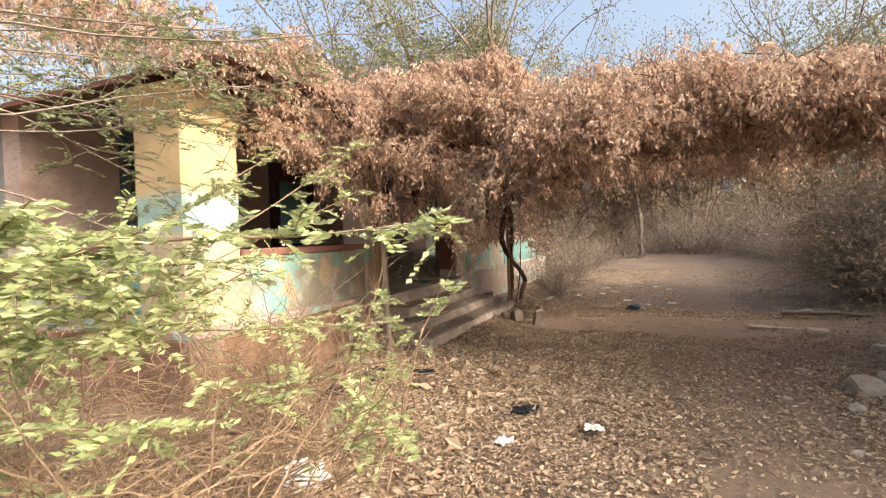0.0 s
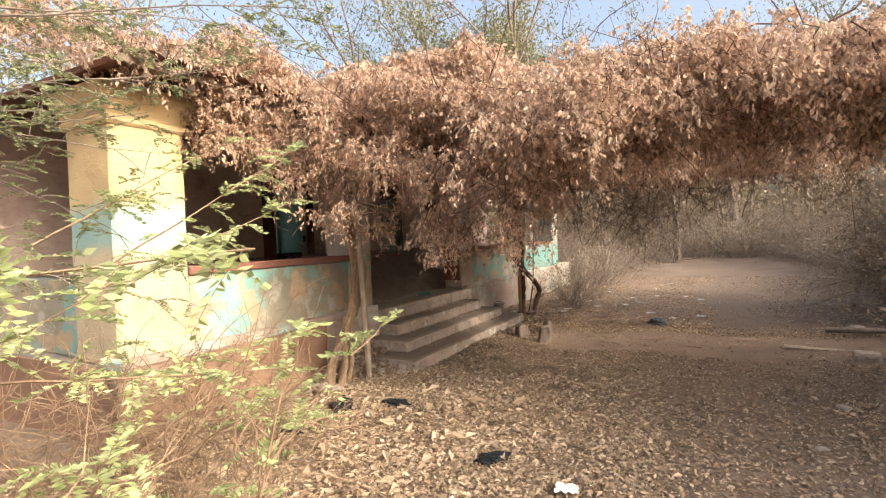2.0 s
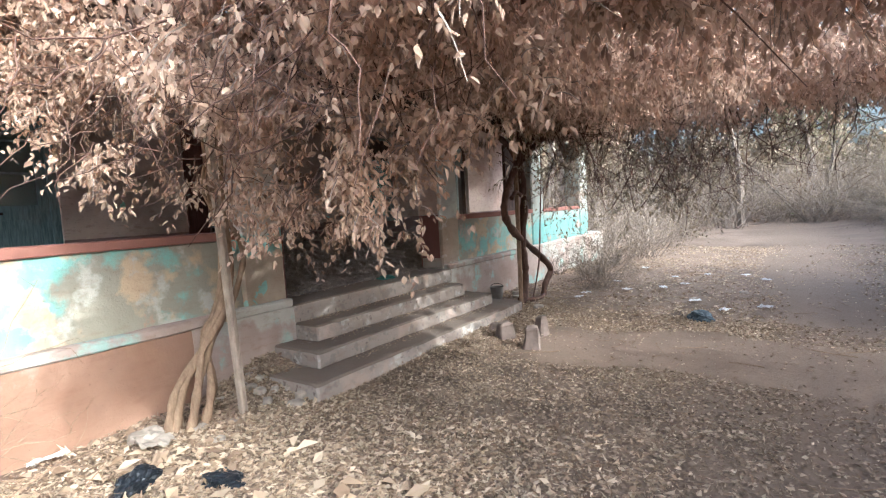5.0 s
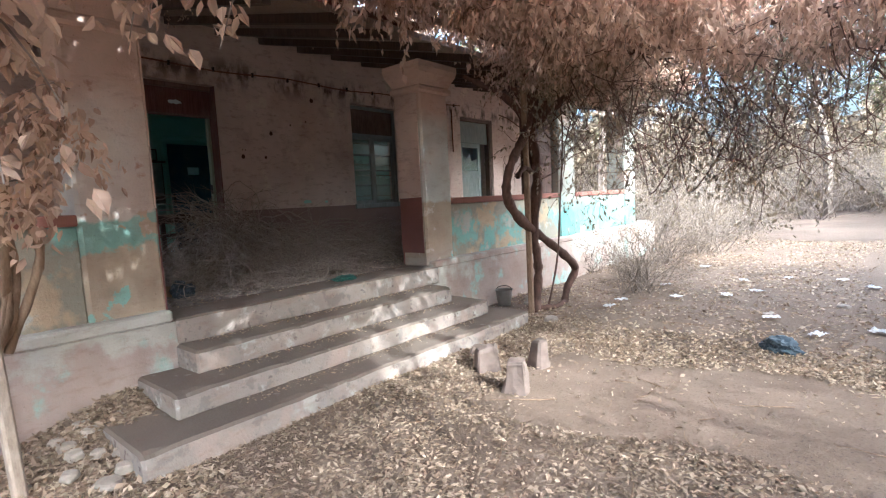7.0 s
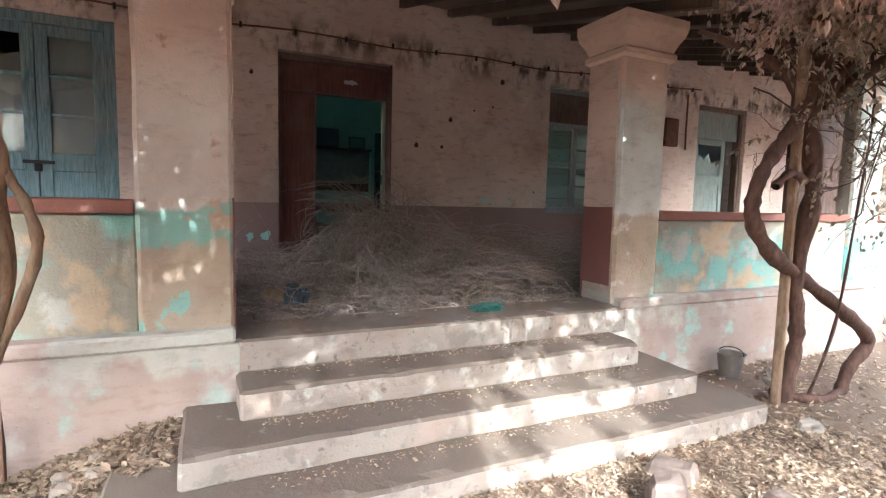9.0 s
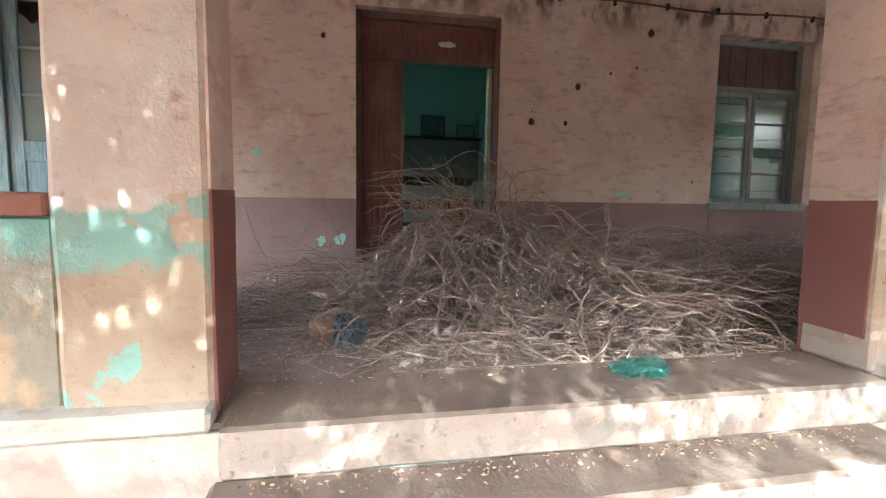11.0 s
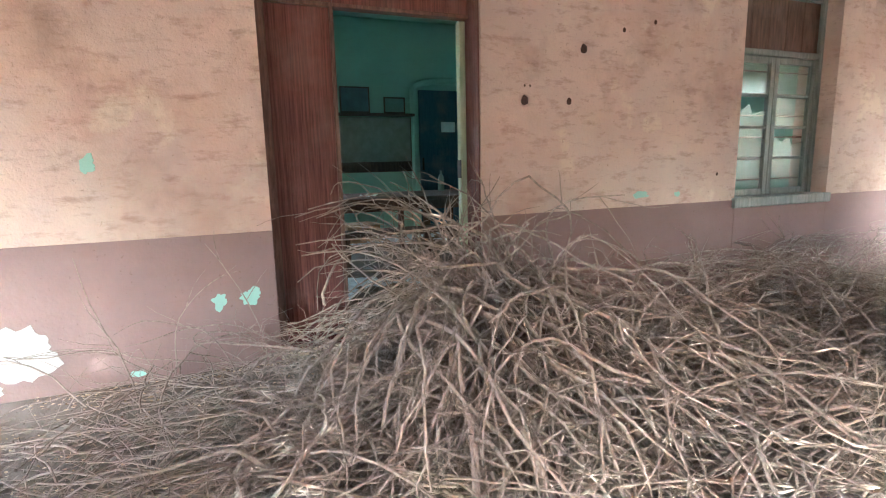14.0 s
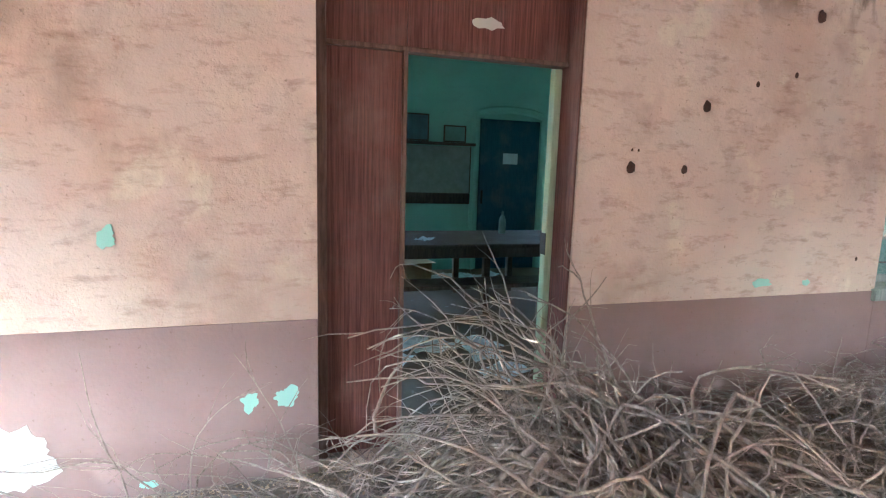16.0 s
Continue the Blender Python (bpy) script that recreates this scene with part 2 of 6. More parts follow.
m_dryleaf = leafy("dry_brown_leaves", ((0.28, 0.18, 0.13), (0.56, 0.4, 0.29), (0.74, 0.57, 0.44)), 0.7, 0.55)
m_litter = leafy("fallen_dry_leaves", ((0.2, 0.13, 0.085), (0.42, 0.305, 0.2), (0.62, 0.495, 0.355)), 0.8, 0.15)
m_oldlitter = leafy("trodden dark leaf crumbs", ((0.16, 0.115, 0.08), (0.31, 0.225, 0.155), (0.48, 0.37, 0.26)), 0.85, 0.12)
m_green = leafy("feathery_green_leaves", ((0.24, 0.28, 0.11), (0.4, 0.44, 0.2), (0.52, 0.55, 0.32)), 0.6, 0.4)
m_olive = leafy("grey_olive_leaflets", ((0.14, 0.17, 0.08), (0.25, 0.27, 0.13), (0.36, 0.36, 0.2)), 0.6, 0.4)
m_farleaf = leafy("distant_tree_leaves", ((0.1, 0.13, 0.06), (0.2, 0.2, 0.1), (0.3, 0.24, 0.13)), 0.7, 0.35)
m_scrub = leafy("dry_scrub_leaves", ((0.16, 0.125, 0.085), (0.3, 0.235, 0.16), (0.42, 0.34, 0.24)), 0.8, 0.3)
m_pink = leafy("pink_bracts", ((0.5, 0.06, 0.16), (0.6, 0.08, 0.2), (0.7, 0.12, 0.25)), 0.7, 0.3)

pg = Paint("dry_earth", 0.95)
gx = pg.op("ADD", pg.axis(0), pg.op("MULTIPLY", pg.op("SUBTRACT", pg.noise(0.5, 4, 2), 0.5), 1.6))
onpath = pg.op("MULTIPLY", pg.step(gx, -1.1, 0.0), pg.step(gx, 1.9, 0.9))
gc = pg.mix(pg.step(pg.noise(0.7, 6, 1), 0.35, 0.7), (0.19, 0.135, 0.097), (0.29, 0.21, 0.153))
gc = pg.mix(pg.op("MULTIPLY", onpath, 0.8), gc, (0.22, 0.158, 0.113))
gc = pg.mix(pg.op("MULTIPLY", pg.step(pg.noise(28, 5, 4), 0.5, 0.7), 0.55), gc, (0.26, 0.19, 0.13))
gc = pg.mix(pg.op("MULTIPLY", pg.step(pg.noise(60, 4, 7), 0.55, 0.72), 0.6), gc, (0.08, 0.055, 0.04))
m_ground = pg.done(gc, pg.op("ADD", pg.noise(20, 6, 3), pg.noise(90, 3, 3)), 0.02)


# ---- mesh helpers ----


def mesh_of(bm, name, material):
    me = bpy.data.meshes.new(name)
    bm.to_mesh(me)
    bm.free()
    me.materials.append(material)
    return me


def part(name, bm, material, parent=None, label=""):
    ob = new(name, mesh_of(bm, name, material))
    ob.parent = parent
    return tagged(ob, label)


def holder(name, at=(0, 0, 0), turn=0.0):
    ob = new(name)
    ob.empty_display_size = 0.2
    ob.matrix_world = pose(*at, 0, 0, turn)
    return ob


def box(x0, x1, y0, y1, z0, z1, bevel=0.006, bm=None):
    b = bmesh.new()
    bmesh.ops.create_cube(b, size=1.0)
    for v in b.verts:
        v.co = Vector(((x0, x1)[v.co.x > 0], (y0, y1)[v.co.y > 0], (z0, z1)[v.co.z > 0]))
    if bevel:
        bmesh.ops.bevel(b, geom=b.edges[:], offset=bevel, segments=1, affect="EDGES", profile=0.5)
    if bm is None:
        return b
    me = bpy.data.meshes.new("tmp")
    b.to_mesh(me)
    b.free()
    bm.from_mesh(me)
    bpy.data.meshes.remove(me)
    return bm


def rough_box(x0, x1, y0, y1, z0, z1, cut=0.12, amount=0.008, seed=0, bevel=0.015):
    """A plastered block with uneven faces and worn edges."""
    b = box(x0, x1, y0, y1, z0, z1, bevel)
    for ax, lo, hi in ((0, x0, x1), (1, y0, y1), (2, z0, z1)):
        n = min(60, int((hi - lo) / cut))
        for i in range(1, n):
            co, no = [0, 0, 0], [0, 0, 0]
            co[ax], no[ax] = lo + (hi - lo) * i / n, 1
            bmesh.ops.bisect_plane(b, geom=b.verts[:] + b.edges[:] + b.faces[:], plane_co=co, plane_no=no)
    b.normal_update()
    for v in b.verts:
        k = noise.noise(v.co * 3.1 + Vector((seed, 0, 0))) + 0.6 * noise.noise(v.co * 9 + Vector((0, seed, 0)))
        v.co += v.normal * (k * amount)
    return b


def from_arrays(name, verts, faces, material, parent=None, label="", smooth=False):
    me = bpy.data.meshes.new(name)
    me.from_pydata(verts.tolist() if hasattr(verts, "tolist") else verts, [], faces.tolist() if hasattr(faces, "tolist") else faces)
    me.materials.append(material)
    if smooth:
        me.shade_smooth()
    ob = new(name, me)
    ob.parent = parent
    return tagged(ob, label)


def tubes(paths, sides=5):
    """Tapering tubes along polylines: paths is a list of (points, radii)."""
    vs, fs, base = [], [], 0
    ang = np.arange(sides) * 2 * np.pi / sides
    for pts, rad in paths:
        pts, rad = np.asarray(pts, float), np.asarray(rad, float)
        d = np.gradient(pts, axis=0)
        d /= np.linalg.norm(d, axis=1, keepdims=True) + 1e-9
        ref = np.array((0.31, 0.17, 0.93)) if abs(d[0, 2]) < 0.8 else np.array((0.95, 0.3, 0.05))
        u = np.cross(d, ref)
        u /= np.linalg.norm(u, axis=1, keepdims=True) + 1e-9
        w = np.cross(d, u)
        ring = pts[:, None] + rad[:, None, None] * (np.cos(ang)[None, :, None] * u[:, None] + np.sin(ang)[None, :, None] * w[:, None])
        vs.append(ring.reshape(-1, 3))
        n = len(pts)
        i = base + np.arange(n - 1)[:, None] * sides
        j = np.arange(sides)[None]
        k = (j + 1) % sides
        fs.append(np.stack((i + j, i + k, i + sides + k, i + sides + j), -1).reshape(-1, 4))
        base += n * sides
    return np.concatenate(vs), np.concatenate(fs)


RNG = np.random.default_rng(7)


def wander(start, way, length, r0, r1, n=7, wob=0.25, sag=0.0):
    """A crooked stem from start along way."""
    p, d, step = np.array(start, float), np.array(way, float), length / (n - 1)
    d /= np.linalg.norm(d)
    pts = [p.copy()]
    for _ in range(n - 1):
        d = d + RNG.normal(0, wob, 3)
        d[2] -= sag
        d /= np.linalg.norm(d)
        p = p + d * step
        pts.append(p.copy())
    return np.array(pts), np.linspace(r0, r1, n)


def sprig(stem, count, length, r, spread=0.8, wob=0.3, sag=0.0, lo=0.25):
    """Side twigs of a stem."""
    pts, _ = stem
    out = []
    for _ in range(count):
        f = RNG.uniform(lo, 0.98) * (len(pts) - 1)
        i = min(int(f), len(pts) - 2)
        at = pts[i] + (pts[i + 1] - pts[i]) * (f - i)
        d = pts[i + 1] - pts[i]
        d = d / np.linalg.norm(d) + RNG.normal(0, spread, 3)
        out.append(wander(at, d, length * RNG.uniform(0.5, 1.3), r, r * 0.35, 5, wob, sag))
    return out


def leaves(points, ways, length, width, fold=0.25, droop=0.0, seed_scale=0.4):
    """Folded leaf blades, two faces each, at points along ways."""
    n = len(points)
    points, ways = np.asarray(points), np.asarray(ways, float)
    ways = ways / (np.linalg.norm(ways, axis=1, keepdims=True) + 1e-9)
    side = np.cross(ways, RNG.normal(0, 1, (n, 3)))
    side /= np.linalg.norm(side, axis=1, keepdims=True) + 1e-9
    up = np.cross(side, ways)
    ln = length * (1 + RNG.uniform(-seed_scale, seed_scale, (n, 1)))
    wd = width * (1 + RNG.uniform(-seed_scale, seed_scale, (n, 1)))
    mid = points + ways * ln * 0.45
    a = points
    b = mid + side * wd * 0.5 + up * wd * fold
    c = points + ways * ln + up * ln * RNG.uniform(-0.25, 0.25, (n, 1)) - np.array((0, 0, 1)) * ln * droop
    d = mid - side * wd * 0.5 + up * wd * fold
    v = np.stack((a, b, c, d), 1).reshape(-1, 3)
    i = np.arange(n)[:, None] * 4
    f = np.concatenate((i + np.array((0, 1, 2))[None], i + np.array((0, 2, 3))[None]))
    return v, f


def ovals(points, ways, length, width, fold=0.22, droop=0.1, vary=0.4):
    """Broad oval leaf blades with a fold and a curled tip, four faces each."""
    n = len(points)
    points, ways = np.asarray(points), np.asarray(ways, float)
    ways = ways / (np.linalg.norm(ways, axis=1, keepdims=True) + 1e-9)
    side = np.cross(ways, RNG.normal(0, 1, (n, 3)))
    side /= np.linalg.norm(side, axis=1, keepdims=True) + 1e-9
    up = np.cross(side, ways)
    ln = length * (1 + RNG.uniform(-vary, vary, (n, 1)))
    wd = width * (1 + RNG.uniform(-vary, vary, (n, 1)))
    curl = RNG.uniform(-0.25, 0.3, (n, 1))
    low, high = points + ways * ln * 0.3, points + ways * ln * 0.68 + up * ln * curl * 0.35
    tip = points + ways * ln + up * ln * curl - np.array((0, 0, 1)) * ln * droop
    v = np.stack((points, low + side * wd * 0.46 + up * wd * fold, high + side * wd * 0.4 + up * wd * fold, tip, high - side * wd * 0.4 + up * wd * fold, low - side * wd * 0.46 + up * wd * fold), 1).reshape(-1, 3)
    i = np.arange(n)[:, None] * 6
    f = np.concatenate([i + np.array(q)[None] for q in ((0, 1, 2), (0, 2, 3), (0, 3, 4), (0, 4, 5))])
    return v, f


# ---- the large structure ----
BACK, FRONT, FLOOR = -6.66, -3.94, 0.63


def ground_sheet():
    xs = np.concatenate((-np.geomspace(1500, 9, 22), np.arange(-8.6, 7.0, 0.2), np.geomspace(7.2, 1500, 22)))
    ys = np.concatenate((-np.geomspace(1500, 5, 20), np.arange(-4.6, 16.0, 0.2), np.geomspace(16.3, 1500, 26)))
    vs = []
    for x in xs:
        for y in ys:
            z = 0.05 * noise.noise(Vector((x * 0.6, y * 0.6, 0))) + 0.02 * noise.noise(Vector((x * 2.3, y * 2.3, 4)))
            bank = max(0.0, x - 1.4)
            z += 0.1 * min(bank, 2.0) * (0.6 + 0.5 * noise.noise(Vector((x, y, 9))))
            if x < -3.9:
                z = min(z, -0.02)
            vs.append((x, y, z - 0.01))
    n = len(ys)
    i, j = np.meshgrid(np.arange(len(xs) - 1), np.arange(n - 1), indexing="ij")
    k = (i * n + j).reshape(-1)
    return from_arrays("ground", np.array(vs), np.stack((k, k + n, k + n + 1, k + 1), 1), m_ground, smooth=True)


tagged(ground_sheet(), "bare dry brown earth with a trodden path", "ground", kind="structure")


def wall_with_openings(x0, x1, y0, y1, z0, z1, openings):
    """A wall along y, in pieces round its openings (ya, yb, za, zb)."""
    bm, at = bmesh.new(), y0
    for ya, yb, za, zb in sorted(openings):
        box(x0, x1, at, ya, z0, z1, 0, bm)
        if za > z0:
            box(x0, x1, ya, yb, z0, za, 0, bm)
        if zb < z1:
            box(x0, x1, ya, yb, zb, z1, 0, bm)
        at = yb
    return box(x0, x1, at, y1, z0, z1, 0, bm)


DOOR = (7.17, 8.46, FLOOR, 3.02)
WIN2 = (10.71, 11.83, 1.37, 3.05)
BLUE = (4.42, 5.69, FLOOR, 3.05)
DOOR3 = (13.6, 14.75, FLOOR, 3.1)
back_wall = part("wall_back", wall_with_openings(-7.0, BACK, 3.3, 17.0, 0.0, 3.95, [DOOR, WIN2, BLUE, DOOR3]), m_back)


def under_hip(ob):
    """Lower a wall's top to the slope of the hipped south end."""
    for v in ob.data.vertices:
        if v.co.z > 3.5 and v.co.y < 7.0:
            v.co.z = 2.93 + (v.co.y - 3.0) * 0.253
    return ob


under_hip(back_wall)
tagged(back_wall, "peach limewashed back wall of the veranda, stained and pitted", "wall", kind="structure")
for ya, yb in ((3.32, 4.42), (5.69, 7.17), (8.46, 10.71), (11.83, 13.6), (14.75, 17.0)):
    part("dado", rough_box(BACK - 0.01, BACK + 0.006, ya, yb, FLOOR, 1.385, 0.15, 0.002, 3, 0.002), m_dado, back_wall, "dull mauve painted dado")
part("dado", box(BACK - 0.01, BACK + 0.006, WIN2[0], WIN2[1], FLOOR, 1.33, 0.002), m_dado, back_wall, "dull mauve painted dado")

floor_slab = part("veranda_floor", rough_box(-7.0, -3.9, 3.16, 17.0, 0.4, FLOOR, 0.3, 0.004, 5, 0.01), m_vfloor)
tagged(floor_slab, "dusty grey cement veranda floor strewn with dirt", "floor", kind="structure")
for n, (ya, yb, mm, what) in enumerate(((3.12, 5.55, m_plinth_red, "orange red plastered plinth with stains"), (5.55, 9.44, m_plinth, "faded pink and turquoise plastered plinth beside the steps"), (9.44, 17.0, m_plinth, "faded pink plastered plinth with damp stains"))):
    pl = part(f"plinth_{n + 1}", rough_box(-4.4, -3.87, ya, yb, -0.1, 0.615, 0.12, 0.012, 8, 0.004), mm)
    tagged(pl, what, "plinth", kind="structure")


def flaked_patch(y, z, w, h, material, parent, x=BACK + 0.009, seed=0):
    rs = random.Random(seed)
    bm = bmesh.new()
    ring = []
    for i in range(34):
        a = i * math.tau / 34
        r = 0.72 + 0.42 * noise.noise(Vector((math.cos(a) * 1.3, math.sin(a) * 1.3, seed * 3.3))) + rs.uniform(-0.1, 0.1)
        ring.append(bm.verts.new((x, y + math.cos(a) * w / 2 * r, z + math.sin(a) * h / 2 * r)))
    bm.faces.new(ring)
    ex = bmesh.ops.extrude_face_region(bm, geom=bm.faces[:])
    for v in ex["geom"]:
        if isinstance(v, bmesh.types.BMVert):
            v.co.x -= 0.008
    bmesh.ops.recalc_face_normals(bm, faces=bm.faces[:])
    return part("flaked_patch", bm, material, parent, "patch where the paint has flaked to pale plaster")


for y, z, w, h, mm, s in ((7.03, 1.03, 0.16, 0.14, m_flake, 1), (6.87, 1.02, 0.11, 0.12, m_flake, 2), (5.98, 0.87, 0.42, 0.34, m_white, 3), (5.78, 0.72, 0.26, 0.18, m_white, 5), (6.35, 1.77, 0.1, 0.12, m_flake, 4), (6.45, 0.68, 0.1, 0.05, m_flake, 6), (9.75, 1.47, 0.2, 0.06, m_flake, 8), (10.1, 1.46, 0.07, 0.06, m_flake, 9)):
    flaked_patch(y, z, w, h, mm, back_wall, seed=s)


def pits(spots):
    for y, z, r in spots:
        bm = bmesh.new()
        bmesh.ops.create_icosphere(bm, subdivisions=2, radius=r)
        for v in bm.verts:
            v.co = Vector((BACK + 0.003 + v.co.x * 0.15, y + v.co.y * (1 + 0.4 * noise.noise(v.co * 40)), z + v.co.z * (1.2 + 0.5 * noise.noise(v.co * 50))))
        part("pit", bm, m_pit, back_wall, "dark pit broken into the plaster")


pits([(8.77, 2.12, 0.026), (9.11, 2.12, 0.02), (9.22, 2.46, 0.026), (9.55, 2.6, 0.014), (9.82, 2.67, 0.014), (9.95, 3.0, 0.03), (8.77, 2.21, 0.007), (8.81, 2.21, 0.007), (10.5, 1.6, 0.012), (6.9, 2.75, 0.02)])


def conduit():
    root = tagged(holder("conduit", (BACK, 9.0, 3.22)), "thin rusty electric conduit clipped along the wall", "conduit")
    pts = [(0.02, y, 0.02 * math.sin(y * 3) + 0.012 * (y + 1)) for y in np.linspace(-6, 4.6, 30)]
    from_arrays("pipe", *tubes([(pts, [0.011] * 30)], 6), m_rust, root)
    for y in np.arange(-5.5, 4.5, 0.55):
        part("clip", box(0.002, 0.034, y - 0.012, y + 0.012, 0.012 * (y + 1) - 0.028, 0.012 * (y + 1) + 0.03, 0.003), m_iron, root)


conduit()


# steps
def step_block(name, x1, y0, y1, z0, z1, seed):
    bm = rough_box(-3.86, x1, y0, y1, z0, z1, 0.07, 0.009, seed, 0.018)
    for v in bm.verts:
        chip = noise.noise(Vector((v.co.x * 2, v.co.y * 5, seed * 3.0))) + 0.5 * noise.noise(Vector((v.co.x * 9, v.co.y * 16, seed)))
        if v.co.z > z1 - 0.05 and v.co.x > x1 - 0.06 and chip > 0.1:
            v.co.z -= min(0.014, 0.05 * (chip - 0.1))
            v.co.x -= min(0.016, 0.05 * (chip - 0.1))
    me = mesh_of(bm, name, m_riser)
    me.materials.append(m_tread)
    for f in me.polygons:
        f.material_index = 1 if f.normal.z > 0.4 else 0
    return tagged(new(name, me), "worn cement entrance step with flaking white riser", "step", "entrance steps", "structure")


step_block("step_1", -2.91, 6.02, 9.88, -0.08, 0.14, 1)
step_block("step_2", -3.23, 6.33, 9.59, 0.13, 0.29, 2)
step_block("step_3", -3.53, 6.6, 9.33, 0.28, 0.45, 3)
top_step = part("threshold", rough_box(-4.3, -3.85, 6.62, 9.5, 0.44, 0.634, 0.1, 0.006, 4, 0.015), m_riser)
top_step.data.materials.append(m_tread)
for f in top_step.data.polygons:
    f.material_index = 1 if f.normal.z > 0.4 else 0
tagged(top_step, "whitewashed edge of the veranda above the steps", "threshold", kind="structure")


# pillars and parapets
def pillar(name, y0, y1, material, brown=(), seed=0, west=-4.33):
    ob = part(name, rough_box(west, FRONT, y0, y1, FLOOR, 2.62, 0.12, 0.007, seed, 0.022), material)
    tagged(ob, "square plastered veranda pillar with flaking limewash", "pillar", "veranda pillars", "structure")
    bm = bmesh.new()
    rings = []
    for z, o in ((2.6, 0.012), (2.62, 0.035), (2.66, 0.035), (2.68, 0.015), (2.74, 0.04), (2.8, 0.075), (2.86, 0.09), (2.92, 0.09)):
        rings.append([bm.verts.new((x, y, z)) for x, y in ((west - o, y0 - o), (FRONT + o, y0 - o), (FRONT + o, y1 + o), (west - o, y1 + o))])
    for a, b in zip(rings, rings[1:]):
        for i in range(4):
            bm.faces.new((a[i], a[(i + 1) % 4], b[(i + 1) % 4], b[i]))
    bm.faces.new(rings[-1])
    bm.faces.new(rings[0][::-1])
    part("capital", bm, material, ob, "moulded plaster capital")
    for side in brown:
        if side == "west":
            b = rough_box(-4.336, -4.31, y0 + 0.004, y1 - 0.004, FLOOR, 1.43, 0.1, 0.003, seed, 0.002)
        elif side == "south":
            b = rough_box(-4.334, -3.985, y0 - 0.007, y0 + 0.005, FLOOR + (0.16 if seed == 3 else 0.0), 1.43, 0.1, 0.004, seed, 0.002)
        else:
            b = rough_box(-4.334, -3.955, y1 - 0.005, y1 + 0.007, FLOOR + 0.02, 1.43, 0.1, 0.004, seed, 0.002)
        part("painted_band", b, m_brown, ob, "oxide red paint on the lower pillar")
        if side == "west":
            b = box(-4.336, -4.31, y0 + 0.004, y1 - 0.004, 1.434, 2.6, 0.002)
        elif side == "south":
            b = box(-4.334, -3.985, y0 - 0.005, y0 + 0.005, 1.434, 2.6, 0.002)
        else:
            b = box(-4.334, -3.955, y1 - 0.005, y1 + 0.005, 1.434, 2.6, 0.002)
        part("inner_coat", b, m_back, ob, "peach limewash on the inner pillar face")
    return ob


pillar("pillar_1", 3.18, 3.83, m_corner, seed=1, west=-4.58)
pillar("pillar_2", 6.12, 6.6, m_pillar, ("west", "north"), 2)
pillar("pillar_3", 9.42, 9.9, m_pillar_pale, ("west", "south"), 3)
pillar("pillar_4", 12.65, 13.2, m_lightwall, (), 4)
pillar("pillar_5", 15.45, 16.0, m_lightwall, (), 5)
for n, (ya, yb, mm) in enumerate(((3.83, 6.12, m_parapet), (9.9, 12.65, m_parapet), (13.2, 15.45, m_lightwall))):
    w = part(f"parapet_{n + 1}", rough_box(-4.18, -3.965, ya, yb, FLOOR, 1.335, 0.12, 0.007, n + 20, 0.01), mm)
    tagged(w, "low veranda parapet with flaking turquoise and cream limewash", "parapet", "veranda parapets", "structure")
    part("sill", rough_box(-4.24, -3.93, ya + 0.002, yb - 0.002, 1.336, 1.41, 0.15, 0.004, n + 30, 0.008), m_sill, w, "oxide red sill on top of the parapet")
for n, (ya, yb) in enumerate(((3.14, 6.6), (9.44, 17.0))):
    lg = part(f"ledge_{n + 1}", rough_box(-4.2, -3.85, ya, yb, 0.617, 0.70, 0.12, 0.009, n + 40, 0.015), m_plinth)
    tagged(lg, "worn plaster ledge along the plinth", "ledge", kind="structure")

# roof over the veranda
def slab(x0, z0, x1, z1, y0, y1, t, material, name):
    bm = bmesh.new()
    vs = [bm.verts.new((x, y, z + dz)) for dz in (0, t) for y in (y0, y1) for x, z in ((x0, z0), (x1, z1))]
    for q in ((0, 1, 3, 2), (4, 6, 7, 5), (0, 4, 5, 1), (2, 3, 7, 6), (0, 2, 6, 4), (1, 5, 7, 3)):
        bm.faces.new([vs[i] for i in q])
    bmesh.ops.recalc_face_normals(bm, faces=bm.faces[:])
    return part(name, bm, material)


def sheet(corners, t, material, name):
    bm = bmesh.new()
    n = len(corners)
    lo = [bm.verts.new(c) for c in corners]
    hi = [bm.verts.new((x, y, z + t)) for x, y, z in corners]
    bm.faces.new(lo[::-1])
    bm.faces.new(hi)
    for i in range(n):
        bm.faces.new((lo[i], lo[(i + 1) % n], hi[(i + 1) % n], hi[i]))
    bmesh.ops.recalc_face_normals(bm, faces=bm.faces[:])
    return part(name, bm, material)


south_roof = tagged(sheet(((-3.45, 3.0, 2.95), (-7.4, 6.95, 3.95), (-12.5, 6.95, 3.95), (-12.5, 3.0, 2.95)), 0.05, m_tile, "roof_south"), "hipped end of the old clay tiled roof", "roof", kind="structure")
tagged(part("parapet_south", rough_box(-6.66, -4.585, 3.3, 3.5, FLOOR, 1.335, 0.12, 0.007, 77, 0.01), m_parapet), "low veranda parapet closing the end bay", "parapet", "veranda parapets", "structure")
tagged(part("plinth_south", rough_box(-7.0, -4.402, 3.14, 3.6, -0.1, 0.615, 0.12, 0.012, 78, 0.004), m_plinth_red), "orange red plastered plinth at the end bay", "plinth", kind="structure")
roof = tagged(sheet(((-3.45, 3.0, 2.95), (-3.45, 17.2, 2.95), (-7.4, 17.2, 3.95), (-7.4, 6.95, 3.95)), 0.05, m_roofboard, "roof"), "lean-to veranda roof of dark boards and clay tiles", "roof", kind="structure")
